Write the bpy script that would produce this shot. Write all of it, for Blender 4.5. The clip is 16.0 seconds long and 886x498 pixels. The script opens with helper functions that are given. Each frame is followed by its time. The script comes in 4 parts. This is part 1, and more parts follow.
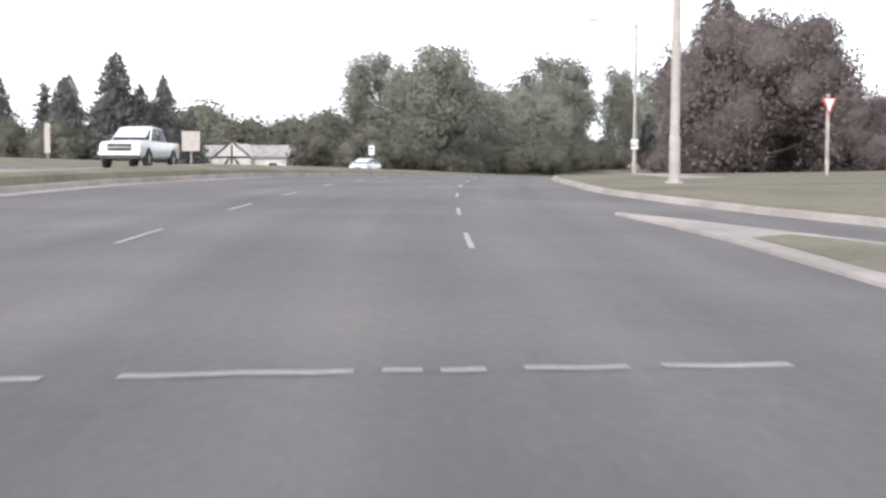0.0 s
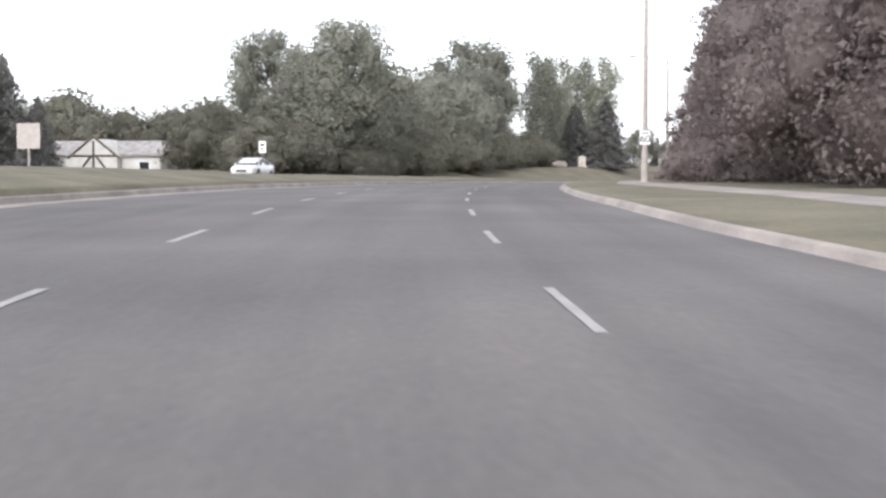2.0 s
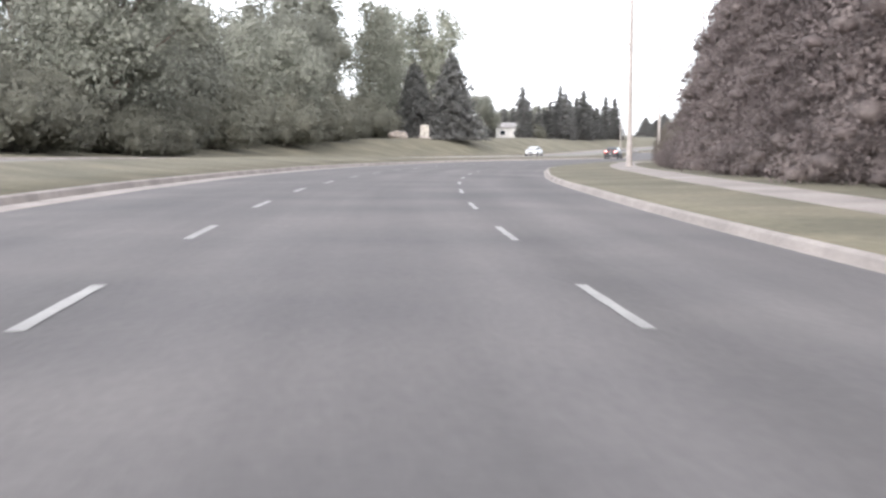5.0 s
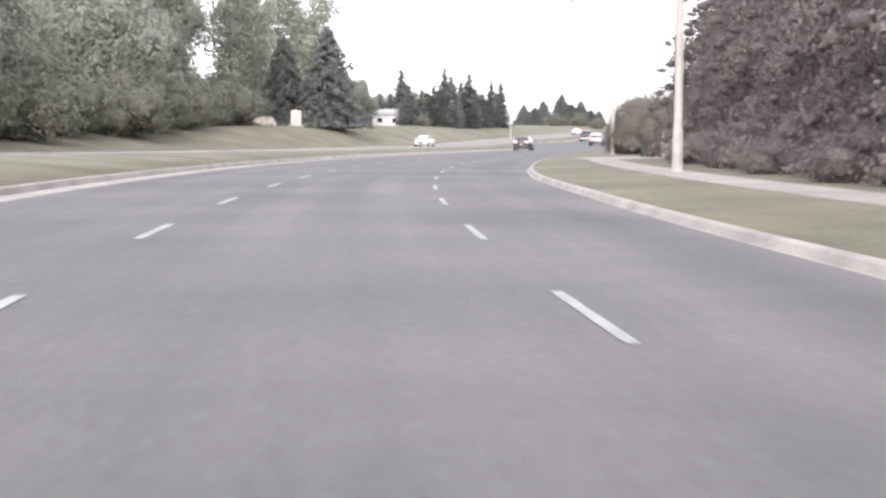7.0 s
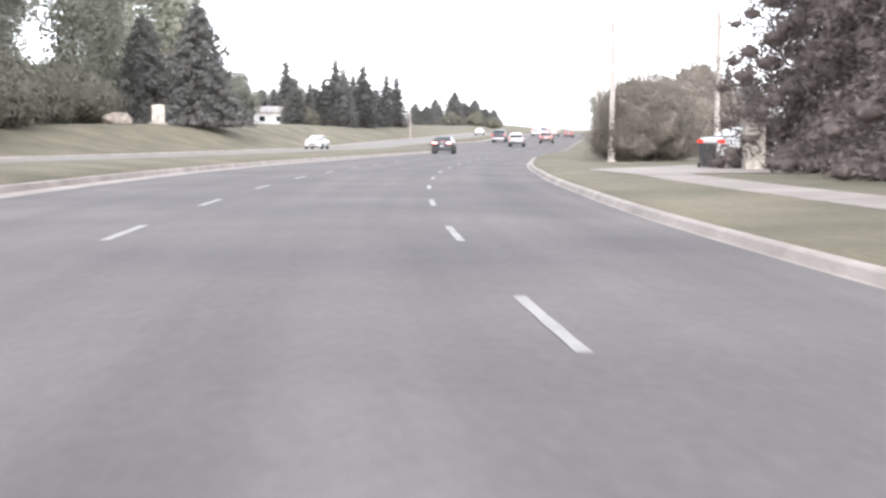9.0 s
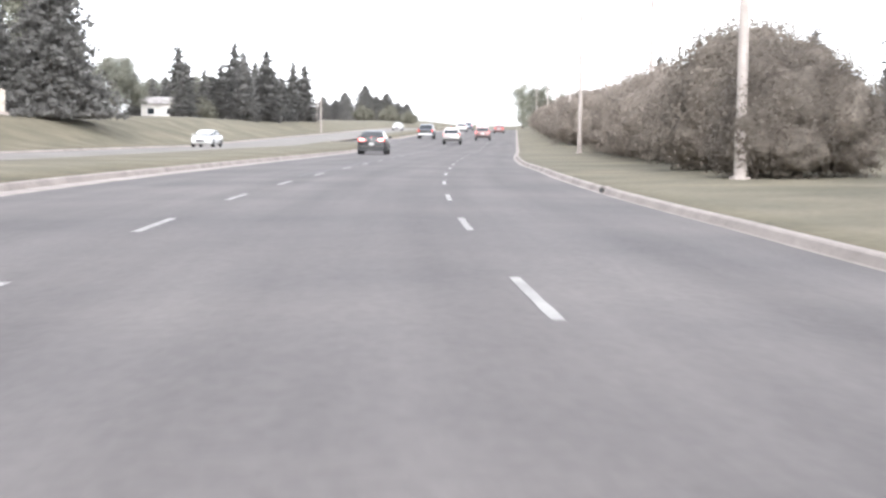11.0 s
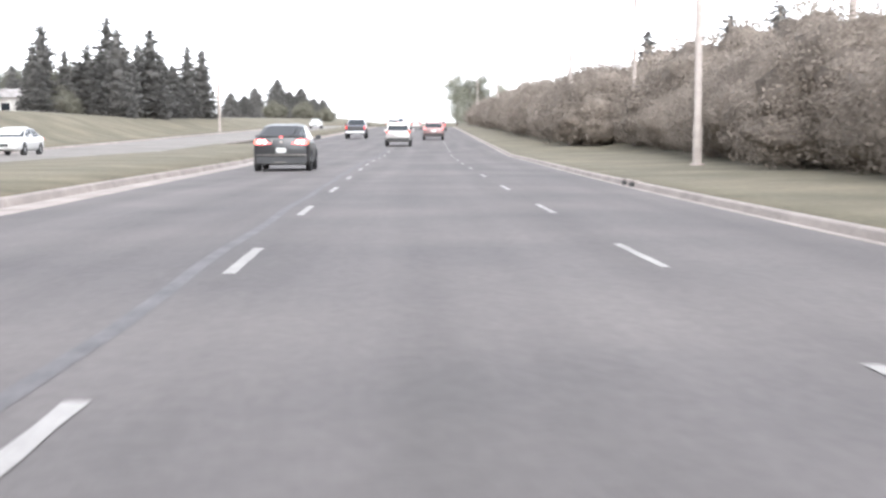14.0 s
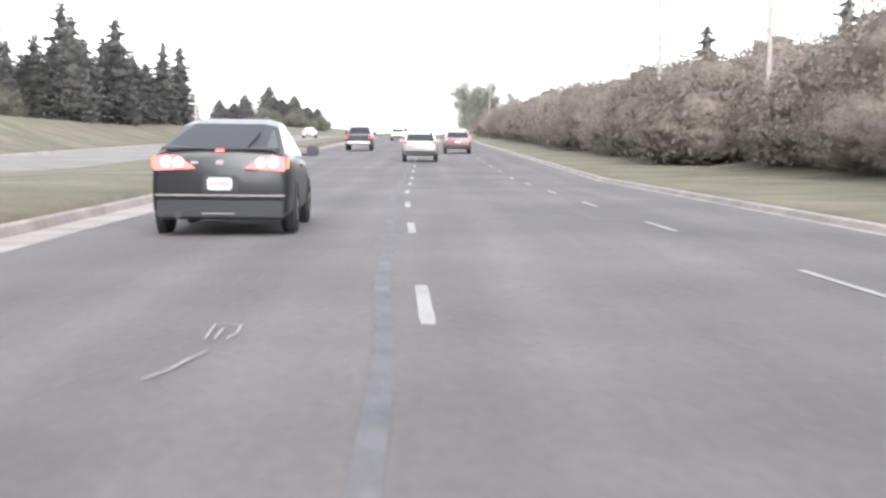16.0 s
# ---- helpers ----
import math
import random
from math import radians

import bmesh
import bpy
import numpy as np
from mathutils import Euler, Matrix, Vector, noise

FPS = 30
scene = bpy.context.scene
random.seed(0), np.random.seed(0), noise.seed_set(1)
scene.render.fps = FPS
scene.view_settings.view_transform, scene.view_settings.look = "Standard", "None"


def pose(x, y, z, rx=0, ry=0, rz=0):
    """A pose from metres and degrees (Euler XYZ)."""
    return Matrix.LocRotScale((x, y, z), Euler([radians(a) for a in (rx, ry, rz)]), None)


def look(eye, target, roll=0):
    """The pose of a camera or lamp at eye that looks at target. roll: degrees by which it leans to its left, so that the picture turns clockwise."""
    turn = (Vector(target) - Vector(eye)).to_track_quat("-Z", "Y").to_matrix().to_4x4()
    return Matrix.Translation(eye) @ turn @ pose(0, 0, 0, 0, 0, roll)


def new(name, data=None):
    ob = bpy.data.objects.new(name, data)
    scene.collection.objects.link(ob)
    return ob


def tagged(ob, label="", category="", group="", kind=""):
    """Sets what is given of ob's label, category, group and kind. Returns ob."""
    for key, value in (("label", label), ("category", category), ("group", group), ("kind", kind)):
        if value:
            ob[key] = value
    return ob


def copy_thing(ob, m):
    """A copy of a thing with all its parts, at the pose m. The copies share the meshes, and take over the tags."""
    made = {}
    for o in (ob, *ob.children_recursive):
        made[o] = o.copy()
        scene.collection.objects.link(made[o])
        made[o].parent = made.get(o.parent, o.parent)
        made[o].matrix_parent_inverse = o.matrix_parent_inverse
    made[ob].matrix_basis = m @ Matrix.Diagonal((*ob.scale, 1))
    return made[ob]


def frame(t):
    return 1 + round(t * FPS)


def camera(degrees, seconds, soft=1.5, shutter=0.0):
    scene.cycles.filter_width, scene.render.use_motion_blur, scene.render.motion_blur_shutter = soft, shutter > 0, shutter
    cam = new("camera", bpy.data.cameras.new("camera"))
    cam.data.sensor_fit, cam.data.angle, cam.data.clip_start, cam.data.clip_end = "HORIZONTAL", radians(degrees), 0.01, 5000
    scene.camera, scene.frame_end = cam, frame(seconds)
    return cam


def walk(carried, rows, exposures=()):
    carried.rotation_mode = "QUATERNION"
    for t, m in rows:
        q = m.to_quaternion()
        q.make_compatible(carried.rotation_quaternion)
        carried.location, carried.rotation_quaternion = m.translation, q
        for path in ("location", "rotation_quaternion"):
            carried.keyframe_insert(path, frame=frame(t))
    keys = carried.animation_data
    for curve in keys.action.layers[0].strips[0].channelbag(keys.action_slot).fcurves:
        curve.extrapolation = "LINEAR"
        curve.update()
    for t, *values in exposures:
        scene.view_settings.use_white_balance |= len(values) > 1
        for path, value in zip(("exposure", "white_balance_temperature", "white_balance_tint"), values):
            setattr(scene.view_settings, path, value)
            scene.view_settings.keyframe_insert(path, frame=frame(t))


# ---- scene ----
# Camera: seconds, x, y, z, yaw, pitch, roll
cam = camera(36.0, 16.0, soft=2.6, shutter=0.3)
ROWS = (
    (0.0, 0.29, 0.00, -0.590, -2.43, -2.70, 0.40),
    (0.5, 0.14, 7.07, -0.413, -3.17, -3.11, 0.20),
    (1.0, 0.18, 14.20, -0.215, -4.41, -2.92, -0.13),
    (1.5, 0.32, 21.32, -0.033, -5.54, -2.80, -0.08),
    (2.0, 0.53, 28.34, 0.169, -6.68, -2.86, 0.14),
    (2.5, 0.79, 35.25, 0.361, -7.82, -2.75, 0.34),
    (3.0, 1.26, 42.55, 0.536, -9.09, -3.32, 0.48),
    (3.5, 1.86, 49.56, 0.667, -10.44, -3.51, 0.60),
    (4.0, 2.63, 56.63, 0.770, -11.87, -3.90, 0.63),
    (4.5, 3.63, 63.82, 0.850, -13.32, -4.06, 0.55),
    (5.0, 4.79, 71.00, 0.919, -14.79, -4.14, 0.49),
    (5.5, 6.10, 78.16, 0.969, -16.30, -4.20, 0.46),
    (6.0, 7.56, 85.30, 1.008, -17.80, -4.23, 0.44),
    (6.5, 9.21, 92.40, 1.038, -19.21, -4.29, 0.44),
    (7.0, 11.06, 99.53, 1.054, -20.42, -4.57, 0.42),
    (7.5, 13.01, 106.50, 1.052, -21.64, -4.85, 0.33),
    (8.0, 15.13, 113.44, 1.051, -22.91, -4.62, 0.30),
    (8.5, 17.50, 120.64, 1.043, -24.20, -4.55, 0.33),
    (9.0, 19.95, 127.52, 1.039, -25.30, -4.51, 0.27),
    (9.5, 22.49, 134.35, 1.047, -26.25, -4.51, 0.31),
    (10.0, 25.18, 141.08, 1.054, -27.20, -4.53, 0.34),
    (10.5, 28.00, 147.72, 1.062, -28.19, -4.59, 0.39),
    (11.0, 30.95, 154.26, 1.059, -29.25, -4.65, 0.44),
    (11.5, 33.98, 160.73, 1.067, -30.40, -4.70, 0.52),
    (12.0, 37.09, 167.19, 1.068, -31.52, -4.59, 0.45),
    (12.5, 40.13, 173.30, 1.071, -32.30, -4.54, 0.29),
    (13.0, 43.25, 179.39, 1.074, -32.54, -4.64, 0.18),
    (13.5, 46.33, 185.42, 1.074, -32.69, -4.64, 0.06),
    (14.0, 49.44, 191.55, 1.073, -32.80, -4.70, -0.09),
    (14.5, 52.38, 197.23, 1.068, -32.92, -4.64, -0.07),
    (15.0, 55.21, 202.75, 1.075, -33.03, -4.53, -0.04),
    (15.5, 58.17, 208.34, 1.087, -33.13, -4.52, 0.13),
    (16.0, 61.20, 214.08, 1.126, -33.11, -4.21, 0.52),
)
EXPOSURES = ((0, 1.07, 6150, 12), (3, 1.04, 6150, 12), (4, 1.17, 6150, 12), (6.5, 1.62, 6150, 12), (9, 1.68, 6150, 12), (13, 1.68, 6150, 12), (16, 1.58, 6150, 12))
walk(cam, [(t, pose(x, y, z, 90 + p, 0, yaw) @ pose(0, 0, 0, 0, 0, r)) for t, x, y, z, yaw, p, r in ROWS], EXPOSURES)
# World: bright thin overcast, a veiled sun over the far side of the road
SUN_EL, SUN_AZ = 34.0, 205.0
world = bpy.data.worlds.new("sky")
scene.world = world
world.use_nodes = True
wn = world.node_tree
wn.nodes.clear()
w_sky = wn.nodes.new("ShaderNodeTexSky")
w_sky.sky_type, w_sky.sun_disc = "NISHITA", False
w_sky.sun_elevation, w_sky.sun_rotation = radians(SUN_EL), radians(SUN_AZ)
w_sky.air_density, w_sky.dust_density, w_sky.ozone_density = 1.0, 1.5, 1.0
w_hsv = wn.nodes.new("ShaderNodeHueSaturation")
w_hsv.inputs["Saturation"].default_value = 0.12
w_bg = wn.nodes.new("ShaderNodeBackground")
w_bg.inputs["Strength"].default_value = 0.172
w_out = wn.nodes.new("ShaderNodeOutputWorld")
wn.links.new(w_sky.outputs[0], w_hsv.inputs["Color"])
wn.links.new(w_hsv.outputs[0], w_bg.inputs["Color"])
wn.links.new(w_bg.outputs[0], w_out.inputs[0])
sun = new("sun", bpy.data.lights.new("sun", "SUN"))
sun.data.energy, sun.data.angle, sun.data.color = 0.8, radians(40), (1.0, 0.95, 0.88)
_az, _el = radians(SUN_AZ), radians(SUN_EL)
sun.matrix_world = look((math.sin(_az) * math.cos(_el) * 300, math.cos(_az) * math.cos(_el) * 300, math.sin(_el) * 300), (0, 0, 0))


# ---- materials ----
def material(name, rgb, rough=0.6, metal=0.0, var=0.15, scale=6.0, fine=40.0, bump=0.0, tint=None, random_amount=0.0, coat=0.0, coords="Object"):
    """A surface with colour variation at two scales and fine relief."""
    m = bpy.data.materials.new(name)
    m.use_nodes = True
    nt = m.node_tree
    b = nt.nodes["Principled BSDF"]
    b.inputs["Roughness"].default_value, b.inputs["Metallic"].default_value = rough, metal
    b.inputs["Coat Weight"].default_value = coat
    b.inputs["Coat Roughness"].default_value = 0.06
    tc = nt.nodes.new("ShaderNodeTexCoord")
    big = nt.nodes.new("ShaderNodeTexNoise")
    big.inputs["Scale"].default_value, big.inputs["Detail"].default_value = scale, 5.0
    small = nt.nodes.new("ShaderNodeTexNoise")
    small.inputs["Scale"].default_value, small.inputs["Detail"].default_value = fine, 3.0
    nt.links.new(tc.outputs[coords], big.inputs["Vector"])
    nt.links.new(tc.outputs[coords], small.inputs["Vector"])
    mix = nt.nodes.new("ShaderNodeMix")
    mix.data_type = "RGBA"
    tint = tint or tuple(min(1, c * (1 + 2 * var)) for c in rgb)
    mix.inputs[6].default_value = (*[c * (1 - var) for c in rgb], 1)
    mix.inputs[7].default_value = (*tint, 1)
    ramp = nt.nodes.new("ShaderNodeMapRange")
    ramp.inputs["From Min"].default_value, ramp.inputs["From Max"].default_value = 0.35, 0.68
    nt.links.new(big.outputs["Fac"], ramp.inputs["Value"])
    nt.links.new(ramp.outputs[0], mix.inputs[0])
    bright = nt.nodes.new("ShaderNodeMapRange")
    bright.inputs["From Min"].default_value, bright.inputs["From Max"].default_value = 0.3, 0.7
    bright.inputs["To Min"].default_value, bright.inputs["To Max"].default_value = 1 - var, 1 + var
    nt.links.new(small.outputs["Fac"], bright.inputs["Value"])
    hsv = nt.nodes.new("ShaderNodeHueSaturation")
    nt.links.new(mix.outputs[2], hsv.inputs["Color"])
    value = bright.outputs[0]
    if random_amount:
        info = nt.nodes.new("ShaderNodeObjectInfo")
        rr = nt.nodes.new("ShaderNodeMapRange")
        rr.inputs["To Min"].default_value, rr.inputs["To Max"].default_value = 1 - random_amount, 1 + random_amount
        nt.links.new(info.outputs["Random"], rr.inputs["Value"])
        mul = nt.nodes.new("ShaderNodeMath")
        mul.operation = "MULTIPLY"
        nt.links.new(value, mul.inputs[0])
        nt.links.new(rr.outputs[0], mul.inputs[1])
        value = mul.outputs[0]
    nt.links.new(value, hsv.inputs["Value"])
    nt.links.new(hsv.outputs[0], b.inputs["Base Color"])
    if bump:
        bp = nt.nodes.new("ShaderNodeBump")
        bp.inputs["Strength"].default_value, bp.inputs["Distance"].default_value = bump, 0.02
        nt.links.new(small.outputs["Fac"], bp.inputs["Height"])
        nt.links.new(bp.outputs[0], b.inputs["Normal"])
    return m


def leaf_material(name, rgb, tint):
    """Foliage: each small clump differs, and light passes through a little."""
    m = bpy.data.materials.new(name)
    m.use_nodes = True
    nt = m.node_tree
    b = nt.nodes["Principled BSDF"]
    b.inputs["Roughness"].default_value = 0.7
    b.inputs["Specular IOR Level"].default_value = 0.25
    geo = nt.nodes.new("ShaderNodeNewGeometry")
    info = nt.nodes.new("ShaderNodeObjectInfo")
    tc = nt.nodes.new("ShaderNodeTexCoord")
    n = nt.nodes.new("ShaderNodeTexNoise")
    n.inputs["Scale"].default_value = 0.55
    nt.links.new(tc.outputs["Object"], n.inputs["Vector"])
    mix = nt.nodes.new("ShaderNodeMix")
    mix.data_type = "RGBA"
    mix.inputs[6].default_value, mix.inputs[7].default_value = (*rgb, 1), (*tint, 1)
    nt.links.new(n.outputs["Fac"], mix.inputs[0])
    r1 = nt.nodes.new("ShaderNodeMapRange")
    r1.inputs["To Min"].default_value, r1.inputs["To Max"].default_value = 0.91, 1.10
    nt.links.new(geo.outputs["Random Per Island"], r1.inputs["Value"])
    r2 = nt.nodes.new("ShaderNodeMapRange")
    r2.inputs["To Min"].default_value, r2.inputs["To Max"].default_value = 0.8, 1.2
    nt.links.new(info.outputs["Random"], r2.inputs["Value"])
    mul = nt.nodes.new("ShaderNodeMath")
    mul.operation = "MULTIPLY"
    fine = nt.nodes.new("ShaderNodeTexNoise")
    fine.inputs["Scale"].default_value, fine.inputs["Detail"].default_value = 5.0, 4.0
    nt.links.new(tc.outputs["Object"], fine.inputs["Vector"])
    r3 = nt.nodes.new("ShaderNodeMapRange")
    r3.inputs["From Min"].default_value, r3.inputs["From Max"].default_value = 0.3, 0.7
    r3.inputs["To Min"].default_value, r3.inputs["To Max"].default_value = 0.80, 1.18
    nt.links.new(fine.outputs["Fac"], r3.inputs["Value"])
    bump = nt.nodes.new("ShaderNodeBump")
    bump.inputs["Strength"].default_value, bump.inputs["Distance"].default_value = 0.4, 0.10
    nt.links.new(fine.outputs["Fac"], bump.inputs["Height"])
    nt.links.new(bump.outputs[0], b.inputs["Normal"])
    both = nt.nodes.new("ShaderNodeMath")
    both.operation = "MULTIPLY"
    nt.links.new(r1.outputs[0], both.inputs[0])
    nt.links.new(r3.outputs[0], both.inputs[1])
    nt.links.new(both.outputs[0], mul.inputs[0])
    nt.links.new(r2.outputs[0], mul.inputs[1])
    hsv = nt.nodes.new("ShaderNodeHueSaturation")
    nt.links.new(mix.outputs[2], hsv.inputs["Color"])
    nt.links.new(mul.outputs[0], hsv.inputs["Value"])
    nt.links.new(hsv.outputs[0], b.inputs["Base Color"])
    tr = nt.nodes.new("ShaderNodeBsdfTranslucent")
    nt.links.new(hsv.outputs[0], tr.inputs["Color"])
    ms = nt.nodes.new("ShaderNodeMixShader")
    ms.inputs[0].default_value = 0.42
    nt.links.new(b.outputs[0], ms.inputs[1])
    nt.links.new(tr.outputs[0], ms.inputs[2])
    nt.links.new(ms.outputs[0], nt.nodes["Material Output"].inputs[0])
    return m


def lamp_material(name, rgb, strength):
    m = material(name, rgb, 0.2, var=0.03)
    b = m.node_tree.nodes["Principled BSDF"]
    b.inputs["Emission Color"].default_value = (*rgb, 1)
    b.inputs["Emission Strength"].default_value = strength
    return m


M_ASPHALT = material("asphalt", (0.117, 0.108, 0.106), 0.9, var=0.12, scale=0.22, fine=14, bump=0.5, tint=(0.152, 0.138, 0.132))


def add_lane_wear(m):
    """Long streaks along the lanes: paler wheel tracks, darker oil bands, a few stains."""
    nt = m.node_tree
    hsv = [n for n in nt.nodes if n.bl_idname == "ShaderNodeHueSaturation"][0]
    uv = nt.nodes.new("ShaderNodeUVMap")
    mp = nt.nodes.new("ShaderNodeMapping")
    mp.inputs["Scale"].default_value = (0.55, 0.018, 1)
    nt.links.new(uv.outputs[0], mp.inputs["Vector"])
    n1 = nt.nodes.new("ShaderNodeTexNoise")
    n1.inputs["Scale"].default_value, n1.inputs["Detail"].default_value = 2.2, 4.0
    nt.links.new(mp.outputs[0], n1.inputs["Vector"])
    wave = nt.nodes.new("ShaderNodeTexWave")
    wave.inputs["Scale"].default_value, wave.inputs["Distortion"].default_value, wave.inputs["Detail Scale"].default_value = 0.165, 1.2, 0.4
    nt.links.new(uv.outputs[0], wave.inputs["Vector"])
    mr = nt.nodes.new("ShaderNodeMapRange")
    mr.inputs["From Min"].default_value, mr.inputs["From Max"].default_value = 0.3, 0.7
    mr.inputs["To Min"].default_value, mr.inputs["To Max"].default_value = 0.86, 1.14
    nt.links.new(n1.outputs["Fac"], mr.inputs["Value"])
    mw = nt.nodes.new("ShaderNodeMapRange")
    mw.inputs["To Min"].default_value, mw.inputs["To Max"].default_value = 0.95, 1.05
    nt.links.new(wave.outputs["Fac"], mw.inputs["Value"])
    m1 = nt.nodes.new("ShaderNodeMath")
    m1.operation = "MULTIPLY"
    nt.links.new(mr.outputs[0], m1.inputs[0])
    nt.links.new(mw.outputs[0], m1.inputs[1])
    m2 = nt.nodes.new("ShaderNodeMath")
    m2.operation = "MULTIPLY"
    nt.links.new(hsv.inputs["Value"].links[0].from_socket, m2.inputs[0])
    nt.links.new(m1.outputs[0], m2.inputs[1])
    nt.links.new(m2.outputs[0], hsv.inputs["Value"])


add_lane_wear(M_ASPHALT)
M_ASPHALT_OLD = material("old_asphalt", (0.205, 0.188, 0.172), 0.9, var=0.12, scale=0.3, fine=12, bump=0.4)
M_SEAL = material("crack_seal", (0.095, 0.090, 0.092), 0.7, var=0.2, scale=2, fine=20, bump=0.2)
M_CONCRETE = material("kerb_concrete", (0.305, 0.268, 0.245), 0.9, var=0.14, scale=0.8, fine=18, bump=0.4)
M_WALK = material("pavement_concrete", (0.30, 0.262, 0.240), 0.9, var=0.12, scale=0.5, fine=14, bump=0.3)
M_PAINT = material("road_paint", (0.325, 0.312, 0.298), 0.8, var=0.1, scale=1.2, fine=25, bump=0.2)
M_GRASS = material("dry_grass", (0.134, 0.121, 0.080), 0.95, var=0.18, scale=0.30, fine=7, bump=0.6, tint=(0.190, 0.166, 0.113))
M_STEEL = material("galvanised_steel", (0.36, 0.318, 0.29), 0.7, 0.0, var=0.08, scale=3, fine=20)
M_WOODPOLE = material("weathered_pole_wood", (0.36, 0.315, 0.285), 0.9, var=0.2, scale=2, fine=30, bump=0.4)
M_BARK = material("bark", (0.13, 0.105, 0.085), 0.95, var=0.3, scale=3, fine=25, bump=0.8)
M_WHITE = material("white_paint", (0.78, 0.77, 0.75), 0.6, var=0.05)
M_DARK = material("dark_trim", (0.03, 0.03, 0.03), 0.6, var=0.1)
M_TYRE = material("tyre_rubber", (0.025, 0.025, 0.026), 0.85, var=0.15, fine=30)
M_RIM = material("alloy_rim", (0.5, 0.5, 0.5), 0.35, 0.8, var=0.06)
M_GLASS = material("tinted_glass", (0.03, 0.035, 0.04), 0.08, 0.0, var=0.05)
M_GLASS.node_tree.nodes["Principled BSDF"].inputs["Specular IOR Level"].default_value = 0.04
M_GLASS_BRIGHT = material("sky_lit_glass", (0.04, 0.045, 0.05), 0.08, 0.0, var=0.05)
M_LEAF_DECID = leaf_material("broad_leaf", (0.222, 0.225, 0.186), (0.292, 0.288, 0.240))
M_LEAF_POPLAR = leaf_material("poplar_leaf", (0.235, 0.242, 0.196), (0.310, 0.304, 0.247))
M_LEAF_CONIFER = leaf_material("conifer_needles", (0.145, 0.143, 0.135), (0.195, 0.188, 0.176))
M_LEAF_EVERGREEN = leaf_material("purple_brown_foliage", (0.184, 0.150, 0.146), (0.242, 0.203, 0.186))
M_LEAF_BUSH = leaf_material("bush_leaf", (0.190, 0.168, 0.142), (0.250, 0.215, 0.180))
M_LEAF_HEDGE = leaf_material("hedge_leaf", (0.262, 0.226, 0.194), (0.328, 0.282, 0.240))
M_LEAF_SHRUB = leaf_material("shrub_leaf", (0.158, 0.157, 0.126), (0.212, 0.203, 0.160))
M_RED_LIGHT = lamp_material("red_tail_lamp", (0.75, 0.05, 0.03), 0.25)
M_BRAKE = lamp_material("lit_brake_lamp", (0.80, 0.13, 0.12), 0.7)
M_BRAKE_CORE = lamp_material("lit_bulb", (1.0, 0.62, 0.56), 1.6)
M_SIGN_RED = material("sign_red", (0.42, 0.10, 0.09), 0.6, var=0.1)
M_LENS = material("clear_lens", (0.75, 0.72, 0.70), 0.15, var=0.04)
M_AMBER = material("amber_lens", (0.8, 0.25, 0.10), 0.25, var=0.05)
M_PLATE = material("plate", (0.44, 0.45, 0.44), 0.4, var=0.05)
M_BAR = material("sign_writing", (0.05, 0.05, 0.05), 0.6, var=0.05)
M_ROCK = material("pale_rock", (0.42, 0.38, 0.33), 0.9, var=0.2, scale=2, fine=12, bump=0.8)
M_BOULDER = material("brown_boulder", (0.235, 0.20, 0.172), 0.9, var=0.2, scale=2, fine=12, bump=0.8)
M_HOUSE = material("pale_stucco", (0.56, 0.54, 0.51), 0.9, var=0.08, scale=1)
M_ROOF = material("roof_shingle", (0.30, 0.28, 0.27), 0.9, var=0.2, scale=1.5, fine=10, bump=0.5)


# ---- the road's line: distance along it and distance to its right, in plan units of U metres ----
U = 0.92
KNOT_S = (-60, 0, 20, 40, 60, 80, 100, 120, 140, 160, 180, 200, 220, 240, 260, 500)
KNOT_H = (-1.31, 0.57, 2.44, 4.82, 7.71, 10.4, 12.97, 15.87, 19.15, 22.57, 25.73, 28.51, 30.63, 31.66, 32.18, 32.3)
LINE_S = np.arange(-1600, 2600, 1.0)
_h = np.radians(np.interp(LINE_S, KNOT_S, KNOT_H))
LINE_D = np.stack([np.sin(_h), np.cos(_h)], 1)
_step = (LINE_D[1:] + LINE_D[:-1]) / 2
LINE_P = np.concatenate([[[0, 0]], np.cumsum(_step, 0)])
LINE_P += np.array([-1.361, 0.003]) - LINE_P[1600]
LINE_P *= U


def road_z(s):
    return U * np.interp(s, (-1600, -60, 0, 20, 40, 60, 80, 110, 300, 460, 800, 2600), (-6, -3.17, -1.80, -1.225, -0.705, -0.335, -0.145, 0, 0, 2.6, 7, 16))


def smooth(a, b, x):
    k = np.clip((x - a) / (b - a), 0, 1)
    return k * k * (3 - 2 * k)


def lie(s, l):
    """World x, y of the place s along the road and l to its right."""
    i = np.clip(np.asarray(s, float) + 1600, 0, len(LINE_S) - 1.001)
    k = i.astype(int)
    f = (i - k)[..., None]
    p = LINE_P[k] * (1 - f) + LINE_P[k + 1] * f
    d = LINE_D[k] * (1 - f) + LINE_D[k + 1] * f
    return p[..., 0] + d[..., 1] * l * U, p[..., 1] - d[..., 0] * l * U


def heading(s):
    return float(np.interp(s, KNOT_S, KNOT_H))


def kerb_right(s):
    return np.interp(s, (-30, 0, 8, 14, 20, 24, 33, 37, 45, 51, 60, 67, 75, 95, 120, 128, 138, 151, 161, 171, 190, 200, 212, 221, 233, 248, 260, 290, 500),
                     (34, 16, 12.5, 10.0, 8.2, 7.2, 5.7, 5.3, 5.1, 4.85, 4.67, 4.55, 4.5, 4.5, 4.5, 4.55, 4.65, 4.55, 4.7, 4.95, 5.15, 5.05, 5.0, 4.95, 4.6, 4.5, 4.5, 4.7, 4.8))


